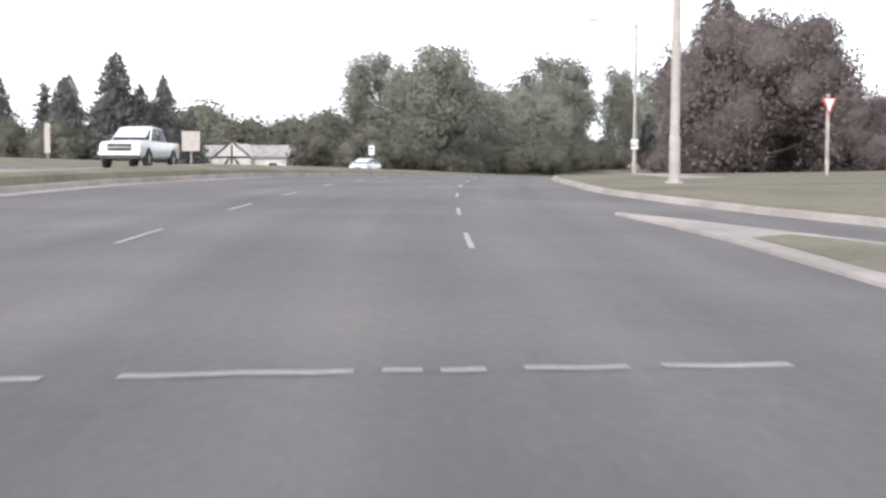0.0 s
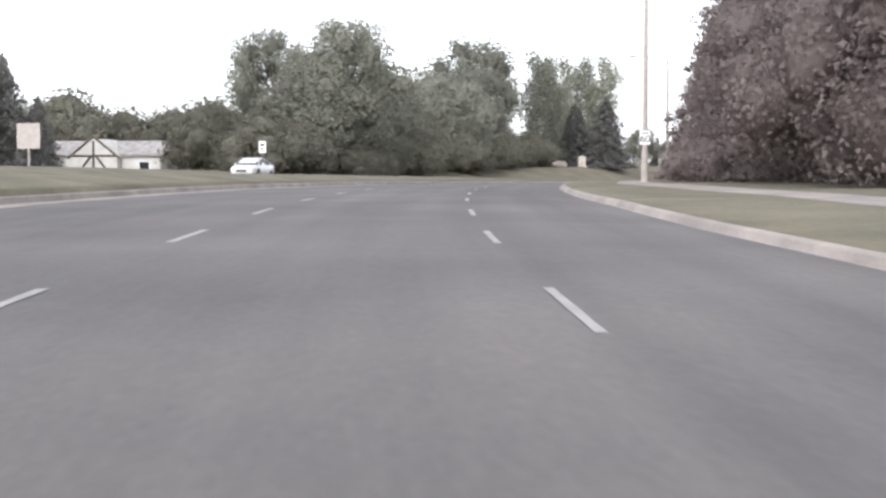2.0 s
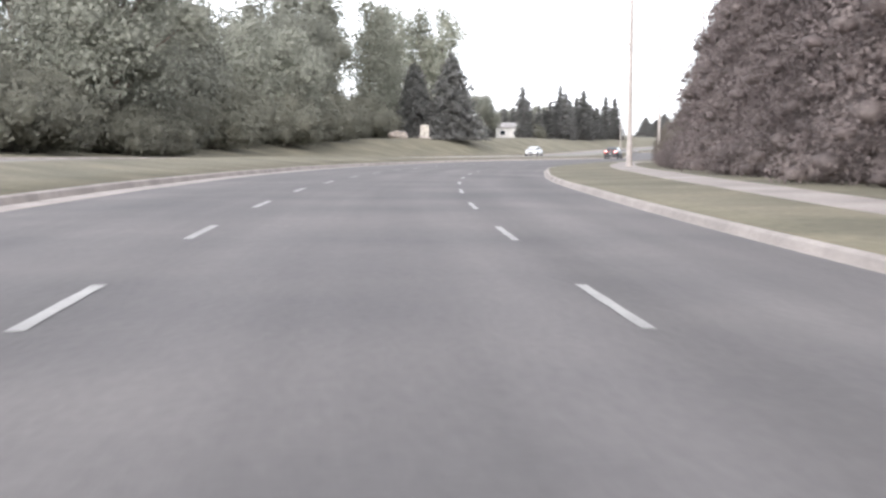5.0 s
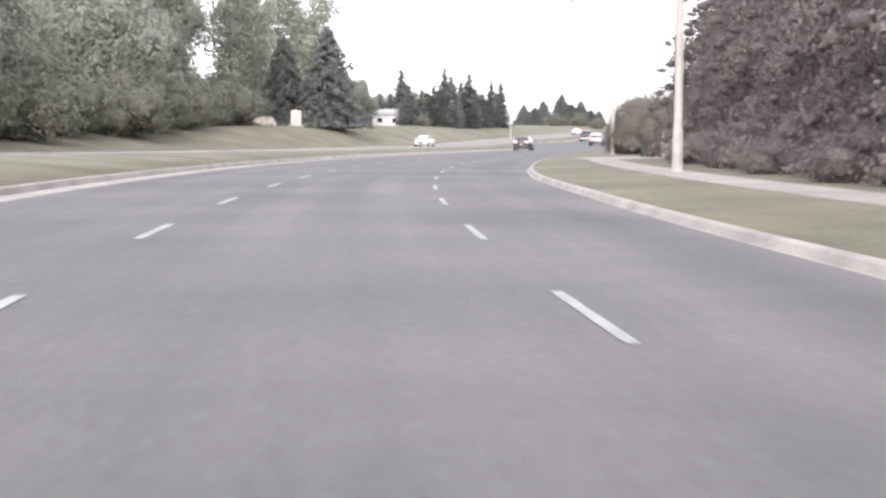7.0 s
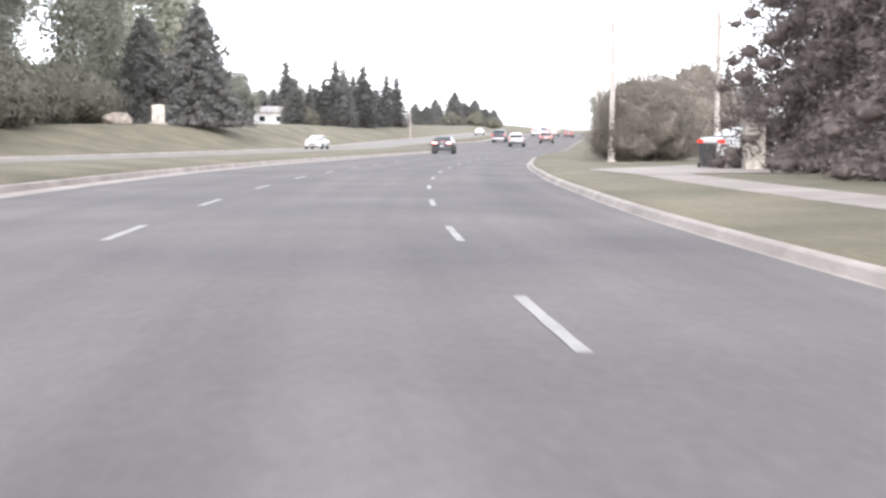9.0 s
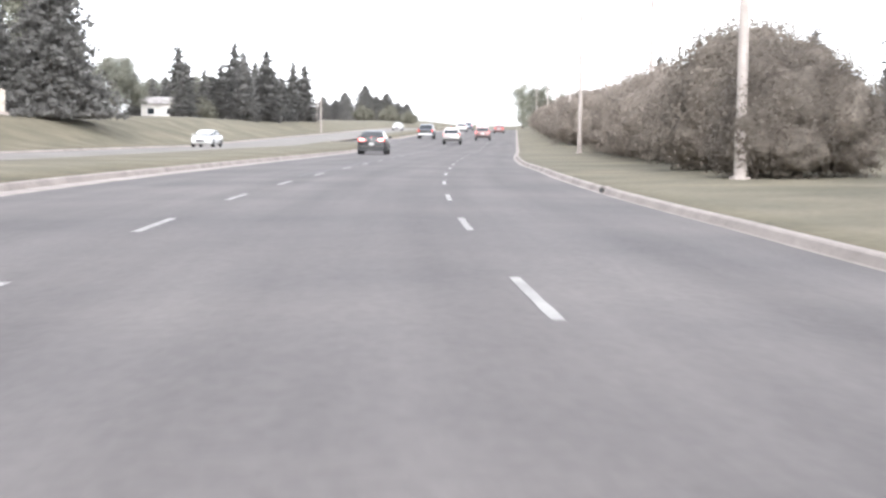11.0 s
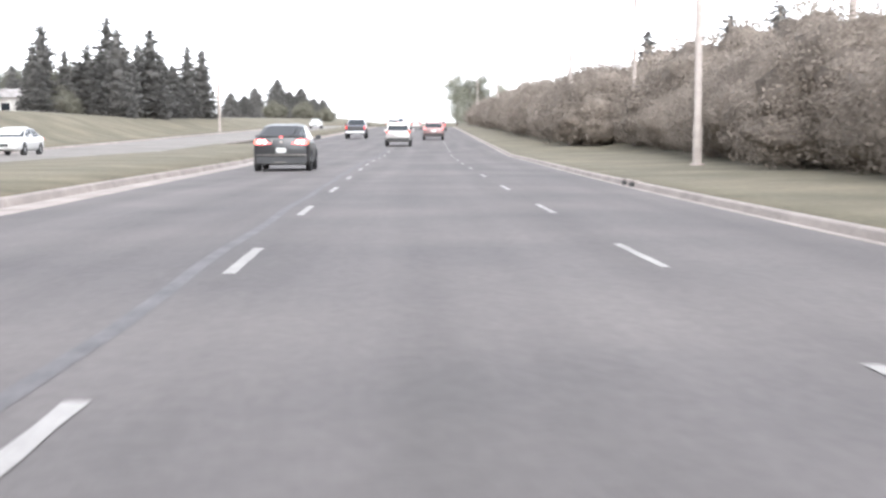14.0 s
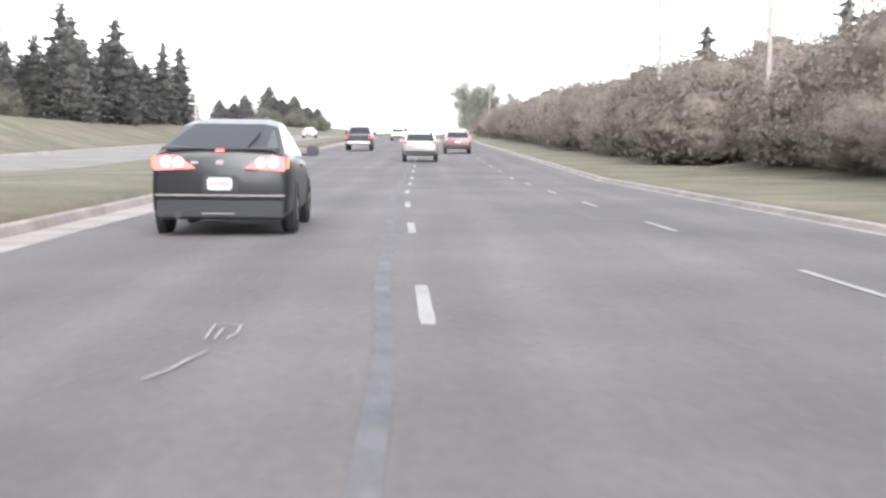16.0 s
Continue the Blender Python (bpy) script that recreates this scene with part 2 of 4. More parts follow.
def kerb_left(s):
    return np.interp(s, (30, 50, 70, 95, 103, 113, 145, 160, 184, 204, 220, 242, 260, 270, 280, 295, 306, 313, 318, 322, 324, 325, 352, 353, 356, 364, 500), (-7.6, -7.3, -6.8, -5.85, -5.65, -5.55, -5.9, -6.05, -6.15, -6.15, -6.05, -6.2, -6.65, -6.9, -7.25, -8.2, -9.2, -10.3, -11.6, -13.4, -15.0, -16.0, -16.0, -15.0, -13.0, -10.8, -10.6))


# how far the backs of the kerbs lie behind the edges of the asphalt
BACK_RIGHT, BACK_LEFT = 0.44, 0.95


def pan_right(s):
    """Where the gutter pan begins behind the edge of the asphalt."""
    return float(np.interp(s, (195, 215), (0.26, 0.16)))


def island(s):
    """Both edges of the traffic island."""
    return np.interp(s, (-30, 10, 16, 19, 21.5, 23), (5.4, 5.55, 5.45, 5.25, 5.0, 4.85)), np.interp(s, (-30, 5, 12, 17, 21, 23), (26, 11, 8.3, 6.8, 5.6, 4.95))


def opp(s):
    """Inner and outer edge of the opposite carriageway."""
    c = np.interp(s, (40, 62, 116, 140, 200, 292, 400), (-14.3, -15.5, -19.5, -21.5, -20.5, -21, -21))
    return c + 4.6, c - 4.6


def opp_rise(s):
    return 0.25 * (1 - smooth(140, 220, s)) + 0.15 * smooth(230, 300, s)


def ground_dz(s, l):
    """Height of the ground over the road's height."""
    s, l = np.broadcast_arrays(np.asarray(s, float), np.asarray(l, float))
    kr, kl = kerb_right(s), kerb_left(s)
    right = 0.108 + 0.02 * np.clip(l - kr, 0, 6) + smooth(11, 30, l) * (0.3 + 1.6 * smooth(200, 240, s))
    o = opp_rise(s)
    med = 0.145 + o * smooth(-7.5, -10.5, l) + 0.12 * smooth(-6, -9, l) * smooth(-15, -11, l)
    oa, ob = opp(s)
    berm = o + 0.12 + smooth(-26, -37, l) * (0.75 + 1.7 * smooth(165, 300, s) * (1 - 0.5 * smooth(330, 410, s))) + smooth(-60, -160, l) * 2.0
    out = np.where(l > kr + BACK_RIGHT, right, -0.12)
    out = np.where(l < kl - BACK_LEFT, med, out)
    out = np.where((l < oa + 0.46) & (l > ob - 0.46), o - 0.10, out)
    return np.where(l <= ob - 0.46, berm, out)


def at(s, l, dz=0.0):
    x, y = lie(np.float64(s), np.float64(l))
    return Vector((float(x), float(y), float(road_z(s) + dz)))


def on_ground(s, l, sink=0.0):
    return at(s, l, float(ground_dz(s, l)) - sink)


# ---- mesh helpers ----
def mesh_of(name, verts, faces, mat, shade=False):
    me = bpy.data.meshes.new(name)
    me.from_pydata([tuple(map(float, v)) for v in verts], [], [tuple(map(int, f)) for f in faces])
    for m in (mat if isinstance(mat, (list, tuple)) else [mat]):
        me.materials.append(m)
    if shade:
        me.polygons.foreach_set("use_smooth", [True] * len(me.polygons))
    me.update()
    return me


def part(name, data, parent, label=""):
    """One mesh object under a thing; data is a mesh, or (bmesh, material)."""
    if isinstance(data, tuple):
        bm, mat = data
        me = bpy.data.meshes.new(name)
        bm.to_mesh(me)
        bm.free()
        me.materials.append(mat)
        data = me
    ob = new(name, data)
    ob.parent = parent
    return tagged(ob, label)


def thing(name, m, label, category, group="", kind=""):
    ob = new(name)
    ob.empty_display_size = 0.2
    ob.matrix_world = m
    return tagged(ob, label, category, group, kind)


def sweep(name, s0, s1, step, profile, mat, label="", category="", closed=False):
    """A strip along the road: profile is a list of (l, dz) or a function of s giving it."""
    ss = np.linspace(s0, s1, max(2, int(round((s1 - s0) / step)) + 1))
    verts, faces, n = [], [], 0
    for s in ss:
        pr = profile(s) if callable(profile) else profile
        n = len(pr)
        z = float(road_z(s))
        for l, dz in pr:
            x, y = lie(np.float64(s), np.float64(l))
            verts.append((x, y, z + dz))
    for i in range(len(ss) - 1):
        for j in range(n if closed else n - 1):
            a, b = i * n + j, i * n + (j + 1) % n
            faces.append((a, b, b + n, a + n))
    me = mesh_of(name, verts, faces, mat)
    flat = [(pl[0], s) for s in ss for pl in (profile(s) if callable(profile) else profile)]
    uv = me.uv_layers.new(name="UVMap")
    uv.data.foreach_set("uv", [float(c) for lp in me.loops for c in flat[lp.vertex_index]])
    return tagged(new(name, me), label, category, "", "structure")


def bm_box(bm, x0, x1, y0, y1, z0, z1, bevel=0.0):
    r = bmesh.ops.create_cube(bm, size=1.0)
    bmesh.ops.scale(bm, verts=r["verts"], vec=(x1 - x0, y1 - y0, z1 - z0))
    bmesh.ops.translate(bm, verts=r["verts"], vec=((x0 + x1) / 2, (y0 + y1) / 2, (z0 + z1) / 2))
    if bevel:
        es = list({e for v in r["verts"] for e in v.link_edges})
        bmesh.ops.bevel(bm, geom=es, offset=bevel, segments=2, affect="EDGES")
    return bm


def box(x0, x1, y0, y1, z0, z1, bevel=0.0):
    return bm_box(bmesh.new(), x0, x1, y0, y1, z0, z1, bevel)


def tube(points, radii, sides=10):
    """A tapered tube along points."""
    bm = bmesh.new()
    rings = []
    for i, p in enumerate(points):
        p = Vector(p)
        d = (Vector(points[min(i + 1, len(points) - 1)]) - Vector(points[max(i - 1, 0)])).normalized()
        q = d.to_track_quat("Z", "Y")
        rings.append([bm.verts.new(p + q @ Vector((radii[i] * math.cos(2 * math.pi * k / sides), radii[i] * math.sin(2 * math.pi * k / sides), 0))) for k in range(sides)])
    for a, b in zip(rings, rings[1:]):
        for k in range(sides):
            bm.faces.new((a[k], a[(k + 1) % sides], b[(k + 1) % sides], b[k]))
    bm.faces.new(rings[0][::-1])
    bm.faces.new(rings[-1])
    return bm


# ---- ground, road, kerbs ----
S_COLS = np.concatenate([np.arange(-1500, -100, 100), np.arange(-100, -20, 10), np.arange(-20, 520, 2.0), np.arange(520, 800, 20), np.arange(800, 2500, 100)])


def build_ground():
    cols = []
    kr, kl = kerb_right(S_COLS), kerb_left(S_COLS)
    oa, ob = opp(S_COLS)
    for l in (-1500, -900, -500, -300, -200, -150, -120, -105, -92, -80, -72, -66, -60, -56, -52, -48, -44, -40, -37, -34, -31):
        cols.append(S_COLS * 0 + l)
    for k in (0.6, 0.3):
        cols.append(-31 * k + (ob - 0.52) * (1 - k))
    cols += [ob - 0.52, ob - 0.40, (oa + ob) / 2, oa + 0.40, oa + 0.52]
    for k in (0.2, 0.4, 0.52, 0.8):
        cols.append((oa + 0.52) * (1 - k) + (kl - BACK_LEFT - 0.06) * k)
    cols += [kl - BACK_LEFT - 0.06, kl - BACK_LEFT + 0.06, 0 * kl, kr + BACK_RIGHT - 0.06, kr + BACK_RIGHT + 0.06]
    for k in (0.12, 0.25, 0.4, 0.55, 0.75, 1.0):
        cols.append((kr + BACK_RIGHT + 0.06) * (1 - k) + 12 * k if k < 1 else np.maximum(kr + 5, 12))
    for l in (22, 26, 30, 36, 45, 60, 90, 140, 200, 280, 340):
        cols.append(S_COLS * 0 + l)
    Lr = np.stack(cols, 1)
    Lr = np.maximum.accumulate(Lr, axis=1)
    S = np.repeat(S_COLS[:, None], Lr.shape[1], 1)
    x, y = lie(S, Lr)
    z = road_z(S) + ground_dz(S, Lr)
    rough = np.array([noise.noise((a * 0.11, b * 0.11, 0)) for a, b in zip(x.ravel(), y.ravel())]).reshape(x.shape)
    z = z + np.where((Lr > kr[:, None] + 1) | (Lr < -27), rough * np.where(Lr < -27, 0.04, np.where(Lr < 13, 0.0, 0.08)), 0)
    n = Lr.shape[1]
    verts = np.stack([x, y, z], -1).reshape(-1, 3)
    i, j = np.meshgrid(np.arange(len(S_COLS) - 1), np.arange(n - 1), indexing="ij")
    a = (i * n + j).ravel()
    me = mesh_of("ground", verts, np.stack([a, a + 1, a + n + 1, a + n], 1), M_GRASS, True)
    return tagged(new("ground", me), "dry mown grass verge, median and low berm", "ground", "", "structure")


build_ground()
sweep("road", -80, 520, 2.0, lambda s: [(kerb_left(s) - 0.20, 0.0), (-2, 0.03), (1, 0.035), (3, 0.025), (kerb_right(s) + pan_right(s) + 0.025, 0.0)], M_ASPHALT, "worn grey asphalt carriageway of three lanes", "road")
sweep("far_road", -80, 520, 3.0, lambda s: [(opp(s)[1], opp_rise(s)), (sum(opp(s)) / 2, opp_rise(s) + 0.06), (opp(s)[0], opp_rise(s))], M_ASPHALT_OLD, "pale worn asphalt of the opposite carriageway", "road")


def kerb_profile(edge, side, rise=0.0, back=0.46, high=0.112, pan=0.17):
    """Gutter pan, face, rounded top and back of a concrete kerb; side is 1 to the right."""
    return [(edge + side * z, rise + h) for z, h in ((pan, -0.02), (pan + 0.02, 0.006), (back - 0.10, 0.0), (back - 0.06, high * 0.8), (back - 0.03, high * 0.96), (back + 0.09, high + 0.004), (back + 0.11, 0.0))]


sweep("kerb_right", -30, 520, 1.5, lambda s: kerb_profile(kerb_right(s), 1, 0.0, BACK_RIGHT, pan=pan_right(s)), M_CONCRETE, "pale concrete kerb with gutter pan", "kerb")
for s0, s1, step in ((0, 300, 1.5), (300, 325, 0.5), (352, 364, 0.5), (364, 520, 1.5)):
    sweep("kerb_median", s0, s1, step, lambda s: kerb_profile(kerb_left(s), -1, 0.0, BACK_LEFT, 0.15), M_CONCRETE, "pale concrete median kerb with gutter pan", "kerb")
sweep("kerb_far_median", -80, 520, 3, lambda s: kerb_profile(opp(s)[0], 1, opp_rise(s)), M_CONCRETE, "concrete kerb of the opposite carriageway", "kerb")
sweep("kerb_far_outer", -80, 520, 3, lambda s: kerb_profile(opp(s)[1], -1, opp_rise(s)), M_CONCRETE, "concrete kerb along the berm", "kerb")
# traffic island between the carriageway and the slip lane
sweep("island_kerb", -30, 23, 1.25, lambda s: [(island(s)[0], -0.02), (island(s)[0] + 0.02, 0.05), (island(s)[0] + 0.04, 0.065), (island(s)[1] - 0.04, 0.065), (island(s)[1] - 0.02, 0.05), (island(s)[1], -0.02)], M_CONCRETE, "sand-coloured low concrete kerb and nose of a traffic island", "kerb")
sweep("island_grass", -30, 16.5, 1.5, lambda s: [(island(s)[0] + 0.3, 0.069), (sum(island(s)) / 2, 0.11), (island(s)[1] - 0.3, 0.069)], M_GRASS, "dry grass on the traffic island", "grass")
# paved end of the median
sweep("median_paving", -4, 62, 2, lambda s: [(kerb_left(s) - 1.06, 0.152), (opp(s)[0] + 0.58, 0.152 + opp_rise(s))], M_WALK, "pale concrete paving on the median end", "paving")


def walk_centre(s):
    return np.interp(s, (40, 66, 90, 130, 165, 185), (10.4, 9.0, 8.0, 9.1, 8.9, 8.7))


sweep("pavement", 46, 186, 1.5, lambda s: [(walk_centre(s) + e, float(ground_dz(s, walk_centre(s) + e)) + d) for e, d in ((-0.75, -0.05), (-0.74, 0.012), (0.74, 0.014), (0.75, -0.05))], M_WALK, "narrow pale concrete pavement beside the verge", "pavement")
sweep("driveway", 181, 196.5, 0.75, lambda s: [(l, float(ground_dz(s, l)) + 0.02) for l in np.linspace(float(np.interp(s, (181, 189, 196.5), (7.9, 7.1, 13.5))), 16, 8)], M_WALK, "pale concrete driveway crossing the verge", "driveway")

# near ends of the dashes by number, and how far the two lane lines lie to the right of the road's line
DASH_LEFT = ((0, 1, 2, 3, 4, 5, 6, 7, 8, 13, 14, 15, 16, 17, 18, 19, 23, 24, 25, 26, 27, 28, 29, 30, 31, 60), (15.3, 23.5, 30.7, 38.7, 46.9, 54.5, 62.1, 69.9, 77.9, 116.4, 124.5, 132.5, 140.9, 148.3, 156.3, 164.2, 196.9, 204.7, 212.8, 221.2, 229.3, 237.8, 246.1, 254.7, 264.7, 510))
DASH_RIGHT = ((0, 1, 2, 3, 4, 5, 6, 7, 8, 12, 13, 14, 15, 16, 17, 18, 22, 23, 24, 25, 26, 27, 28, 29, 30, 31, 60), (15, 22.3, 30.6, 38.8, 46.8, 54.2, 62.3, 70.2, 78.1, 108.6, 116.6, 124.5, 132.7, 140.1, 148.2, 156.2, 189.3, 197.2, 205.7, 213.9, 222, 229.7, 238.2, 247.1, 256.5, 265.6, 510))
LANE_S = (0, 25, 50, 75, 110, 140, 170, 200, 225, 250, 280)
LANE_LEFT = (-1.65, -1.70, -1.84, -2.03, -2.06, -2.00, -1.98, -1.91, -1.74, -1.98, -2.49)
LANE_RIGHT = (2.38, 2.24, 1.98, 1.74, 1.77, 1.86, 1.96, 2.02, 1.98, 1.79, 1.54)


def left_line(s):
    return float(np.interp(s, LANE_S, LANE_LEFT))


def right_line(s):
    return float(np.interp(s, LANE_S, LANE_RIGHT))


def build_dashes():
    ob = new("road_marking")
    tagged(ob, "worn white dashed lane lines on the asphalt", "road marking", "", "structure")
    for k in range(0, 58):
        for line, table, w in ((left_line, DASH_LEFT, 0.056), (right_line, DASH_RIGHT, 0.046)):
            verts, faces = [], []
            s = float(np.interp(k, *table))
            w = w * float(np.interp(s, (28, 50), (0.72, 1.0)))
            for i in range(6):
                q = s + 2.62 * i / 5
                for e in (-w, w):
                    l = line(q) + e * (1 + 0.1 * math.sin(7 * q))
                    v = at(q, l, 0.0)
                    z = float(np.interp(l, (-7, -2, 1, 3, 5), (0.0, 0.03, 0.035, 0.025, 0.0)))
                    verts.append((v.x, v.y, v.z + z + 0.006))
                if i:
                    faces.append((2 * i - 2, 2 * i - 1, 2 * i + 1, 2 * i))
            part("dash", mesh_of("dash", verts, faces, M_PAINT), ob)
    for a, b in ((-6.0, -3.4), (-2.9, -1.7), (-1.4, -0.05), (0.3, 1.42), (1.56, 1.76), (1.85, 2.08), (2.28, 2.82), (3.0, 5.0)):
        verts, faces = [], []
        for i in range(7):
            l = a + (b - a) * i / 6
            for e in (-0.05, 0.05):
                v = at(6.50 + 0.165 * l + e + 0.02 * math.sin(9 * l), l, 0.0)
                z = float(np.interp(l, (-7, -2, 1, 3, 5), (0.0, 0.03, 0.035, 0.025, 0.0)))
                verts.append((v.x, v.y, v.z + z + 0.007))
            if i:
                faces.append((2 * i - 2, 2 * i - 1, 2 * i + 1, 2 * i))
        part("crossing_line", mesh_of("crossing_line", verts, faces, M_PAINT), ob)


build_dashes()
sweep("crack_seal", 212, 320, 2.0, lambda s: [(left_line(s) - 0.32 + 0.03 * math.sin(s * 0.7) + e, 0.0325 + 0.001 * e) for e in (-0.065, 0.065)], M_SEAL, "dark band of crack sealing on the asphalt", "road patch")


# a sprayed survey mark with a line leading to it
def paint_stroke(ob, pts, w):
    verts, faces = [], []
    for i, (s, l) in enumerate(pts):
        s2, l2 = pts[min(i + 1, len(pts) - 1)]
        s1, l1 = pts[max(i - 1, 0)]
        n = math.hypot(s2 - s1, l2 - l1)
        for e in (-w, w):
            v = at(s - e * (l2 - l1) / n, l + e * (s2 - s1) / n, 0.034)
            verts.append((v.x, v.y, v.z))
        if i:
            faces.append((2 * i - 2, 2 * i - 1, 2 * i + 1, 2 * i))
    part("stroke", mesh_of("stroke", verts, faces, M_PAINT), ob)


_sp = tagged(new("survey_mark"), "thin white sprayed survey mark on the asphalt", "road marking", "", "structure")
for pts in ([(254.3, -3.17), (253.6, -3.13)], [(254.1, -3.09), (253.6, -3.07)], [(254.3, -3.16), (254.36, -3.08), (254.25, -2.99), (253.9, -2.97), (253.6, -3.0)], [(253.1, -3.04), (252.75, -3.1), (252.4, -3.14), (252.1, -3.22)]):
    paint_stroke(_sp, [(s + 0.35, l - 0.32) for s, l in pts], 0.009)


# ---- trees and shrubs ----
def leaf_cloud(rng, blobs, count, size, inner=0.62, reach=1.05, flat=0.0, toss=0.6):
    """Small leaves scattered over a set of blobs (centre, radii), uneven and with gaps."""
    want, count = count, int(count * 2.6)
    w = np.array([b[1][0] * b[1][1] + b[1][0] * b[1][2] for b in blobs])
    pick = rng.choice(len(blobs), count, p=w / w.sum())
    cen, rad = np.array([b[0] for b in blobs])[pick], np.array([b[1] for b in blobs])[pick]
    d = rng.normal(size=(count, 3))
    d /= np.linalg.norm(d, axis=1)[:, None]
    lump = 1 + 0.16 * np.sin(d[:, 0] * 7 + pick) * np.sin(d[:, 1] * 8 + pick * 2) + 0.12 * np.sin(d[:, 2] * 11 + pick)
    r = lump * (0.55 + (reach - 0.55) * rng.random(count) ** 0.7)
    p = cen + d * rad * r[:, None]
    keep = p[:, 2] > 0.1
    for c, q in blobs:
        keep &= (((p - np.array(c)) / np.array(q)) ** 2).sum(1) > inner ** 2
    p, d = p[keep][:want], d[keep][:want]
    n = len(p)
    nrm = d + rng.normal(size=(n, 3)) * toss + np.array([0, 0, flat])
    nrm /= np.linalg.norm(nrm, axis=1)[:, None]
    a = np.cross(nrm, rng.normal(size=(n, 3)))
    a /= np.linalg.norm(a, axis=1)[:, None]
    b = np.cross(nrm, a)
    sz = size * 1.2 * (0.5 + rng.random(n))[:, None]
    v = np.stack([p - a * sz, p - b * sz * 0.75, p + a * sz * 0.7 + b * sz * 0.8], 1).reshape(-1, 3)
    return v, n


def cloud_mesh(name, v, n, mat, k=3):
    me = bpy.data.meshes.new(name)
    me.from_pydata(v.tolist(), [], (np.arange(n * k).reshape(-1, k)).tolist())
    me.materials.append(mat)
    me.update()
    return me


def core_mesh(rng, blobs, mat, k=0.68, fine=2, rough=0.30):
    """The dense inside of a crown."""
    bm = bmesh.new()
    for c, r in blobs:
        g = bmesh.ops.create_icosphere(bm, subdivisions=fine, radius=1.0)
        for v in g["verts"]:
            f = k * (1 + rough * (noise.noise(v.co * 2.3 + Vector(c)) + noise.noise(v.co * 6 + Vector(c)) + 0.6 * noise.noise(v.co * 13 + Vector(c))))
            v.co = Vector((c[0] + v.co.x * r[0] * f, c[1] + v.co.y * r[1] * f, max(0.05, c[2] + v.co.z * r[2] * f)))
    for face in bm.faces:
        face.smooth = True
    return bm, mat


def broad_tree(name, label, seed, h, w, mat, m, leaves=5200, size=0.36, stem=0.18, lobes=17, core=0.46, inner=0.42):
    rng = np.random.default_rng(seed)
    ob = thing(name, m, label, "tree")
    trunk = tube([(0, 0, -0.4), (0.05, 0, h * stem), (0.15, 0.1, h * 0.5), (0.1, 0.15, h * 0.8)], [h * 0.024, h * 0.018, h * 0.012, h * 0.004], 9)
    part("trunk", (trunk, M_BARK), ob)
    blobs = []
    for i in range(lobes):
        t = i / (lobes - 1)
        ang = i * 2.4 + rng.random()
        zc = h * (stem + 0.14 + (0.86 - stem - 0.14) * t)
        off = w * 0.5 * (0.35 + 0.55 * math.sin(math.pi * (0.25 + 0.7 * t))) * (0.55 + 0.6 * rng.random())
        c = (off * math.cos(ang), off * math.sin(ang), zc)
        r = w * (0.22 - 0.06 * t) * (0.75 + 0.6 * rng.random())
        blobs.append((c, (r, r, r * (0.85 + 0.3 * rng.random()))))
        part("limb", (tube([(0.05, 0, h * (stem + 0.4 * t)), (c[0] * 0.5, c[1] * 0.5, (zc + h * stem) * 0.5 + h * 0.15 * t), c], [h * 0.009, h * 0.006, h * 0.002], 6), M_BARK), ob)
    v, n = leaf_cloud(rng, blobs, leaves, size, inner, 1.15)
    part("crown", cloud_mesh("crown", v, n, mat), ob)
    part("inner_foliage", core_mesh(rng, blobs, mat, core), ob)
    return ob


def poplar(name, label, seed, h, w, mat, m):
    rng = np.random.default_rng(seed)
    ob = thing(name, m, label, "tree")
    part("trunk", (tube([(0, 0, -0.4), (0, 0, h * 0.4), (0.1, 0, h * 0.92)], [0.32, 0.2, 0.04], 9), M_BARK), ob)
    blobs = []
    for i in range(11):
        t = i / 10
        r = w * 0.5 * (0.55 + 0.5 * math.sin(math.pi * min(1, t * 0.8 + 0.15))) * (0.75 + 0.35 * rng.random())
        blobs.append(((rng.normal() * w * 0.13, rng.normal() * w * 0.13, h * (0.14 + 0.80 * t)), (r * 0.8, r * 0.8, h * 0.085)))
    v, n = leaf_cloud(rng, blobs, 8500, 0.19, 0.0, 1.2)
    part("crown", cloud_mesh("crown", v, n, mat), ob)
    part("inner_foliage", core_mesh(rng, blobs, mat, 0.26), ob)
    return ob


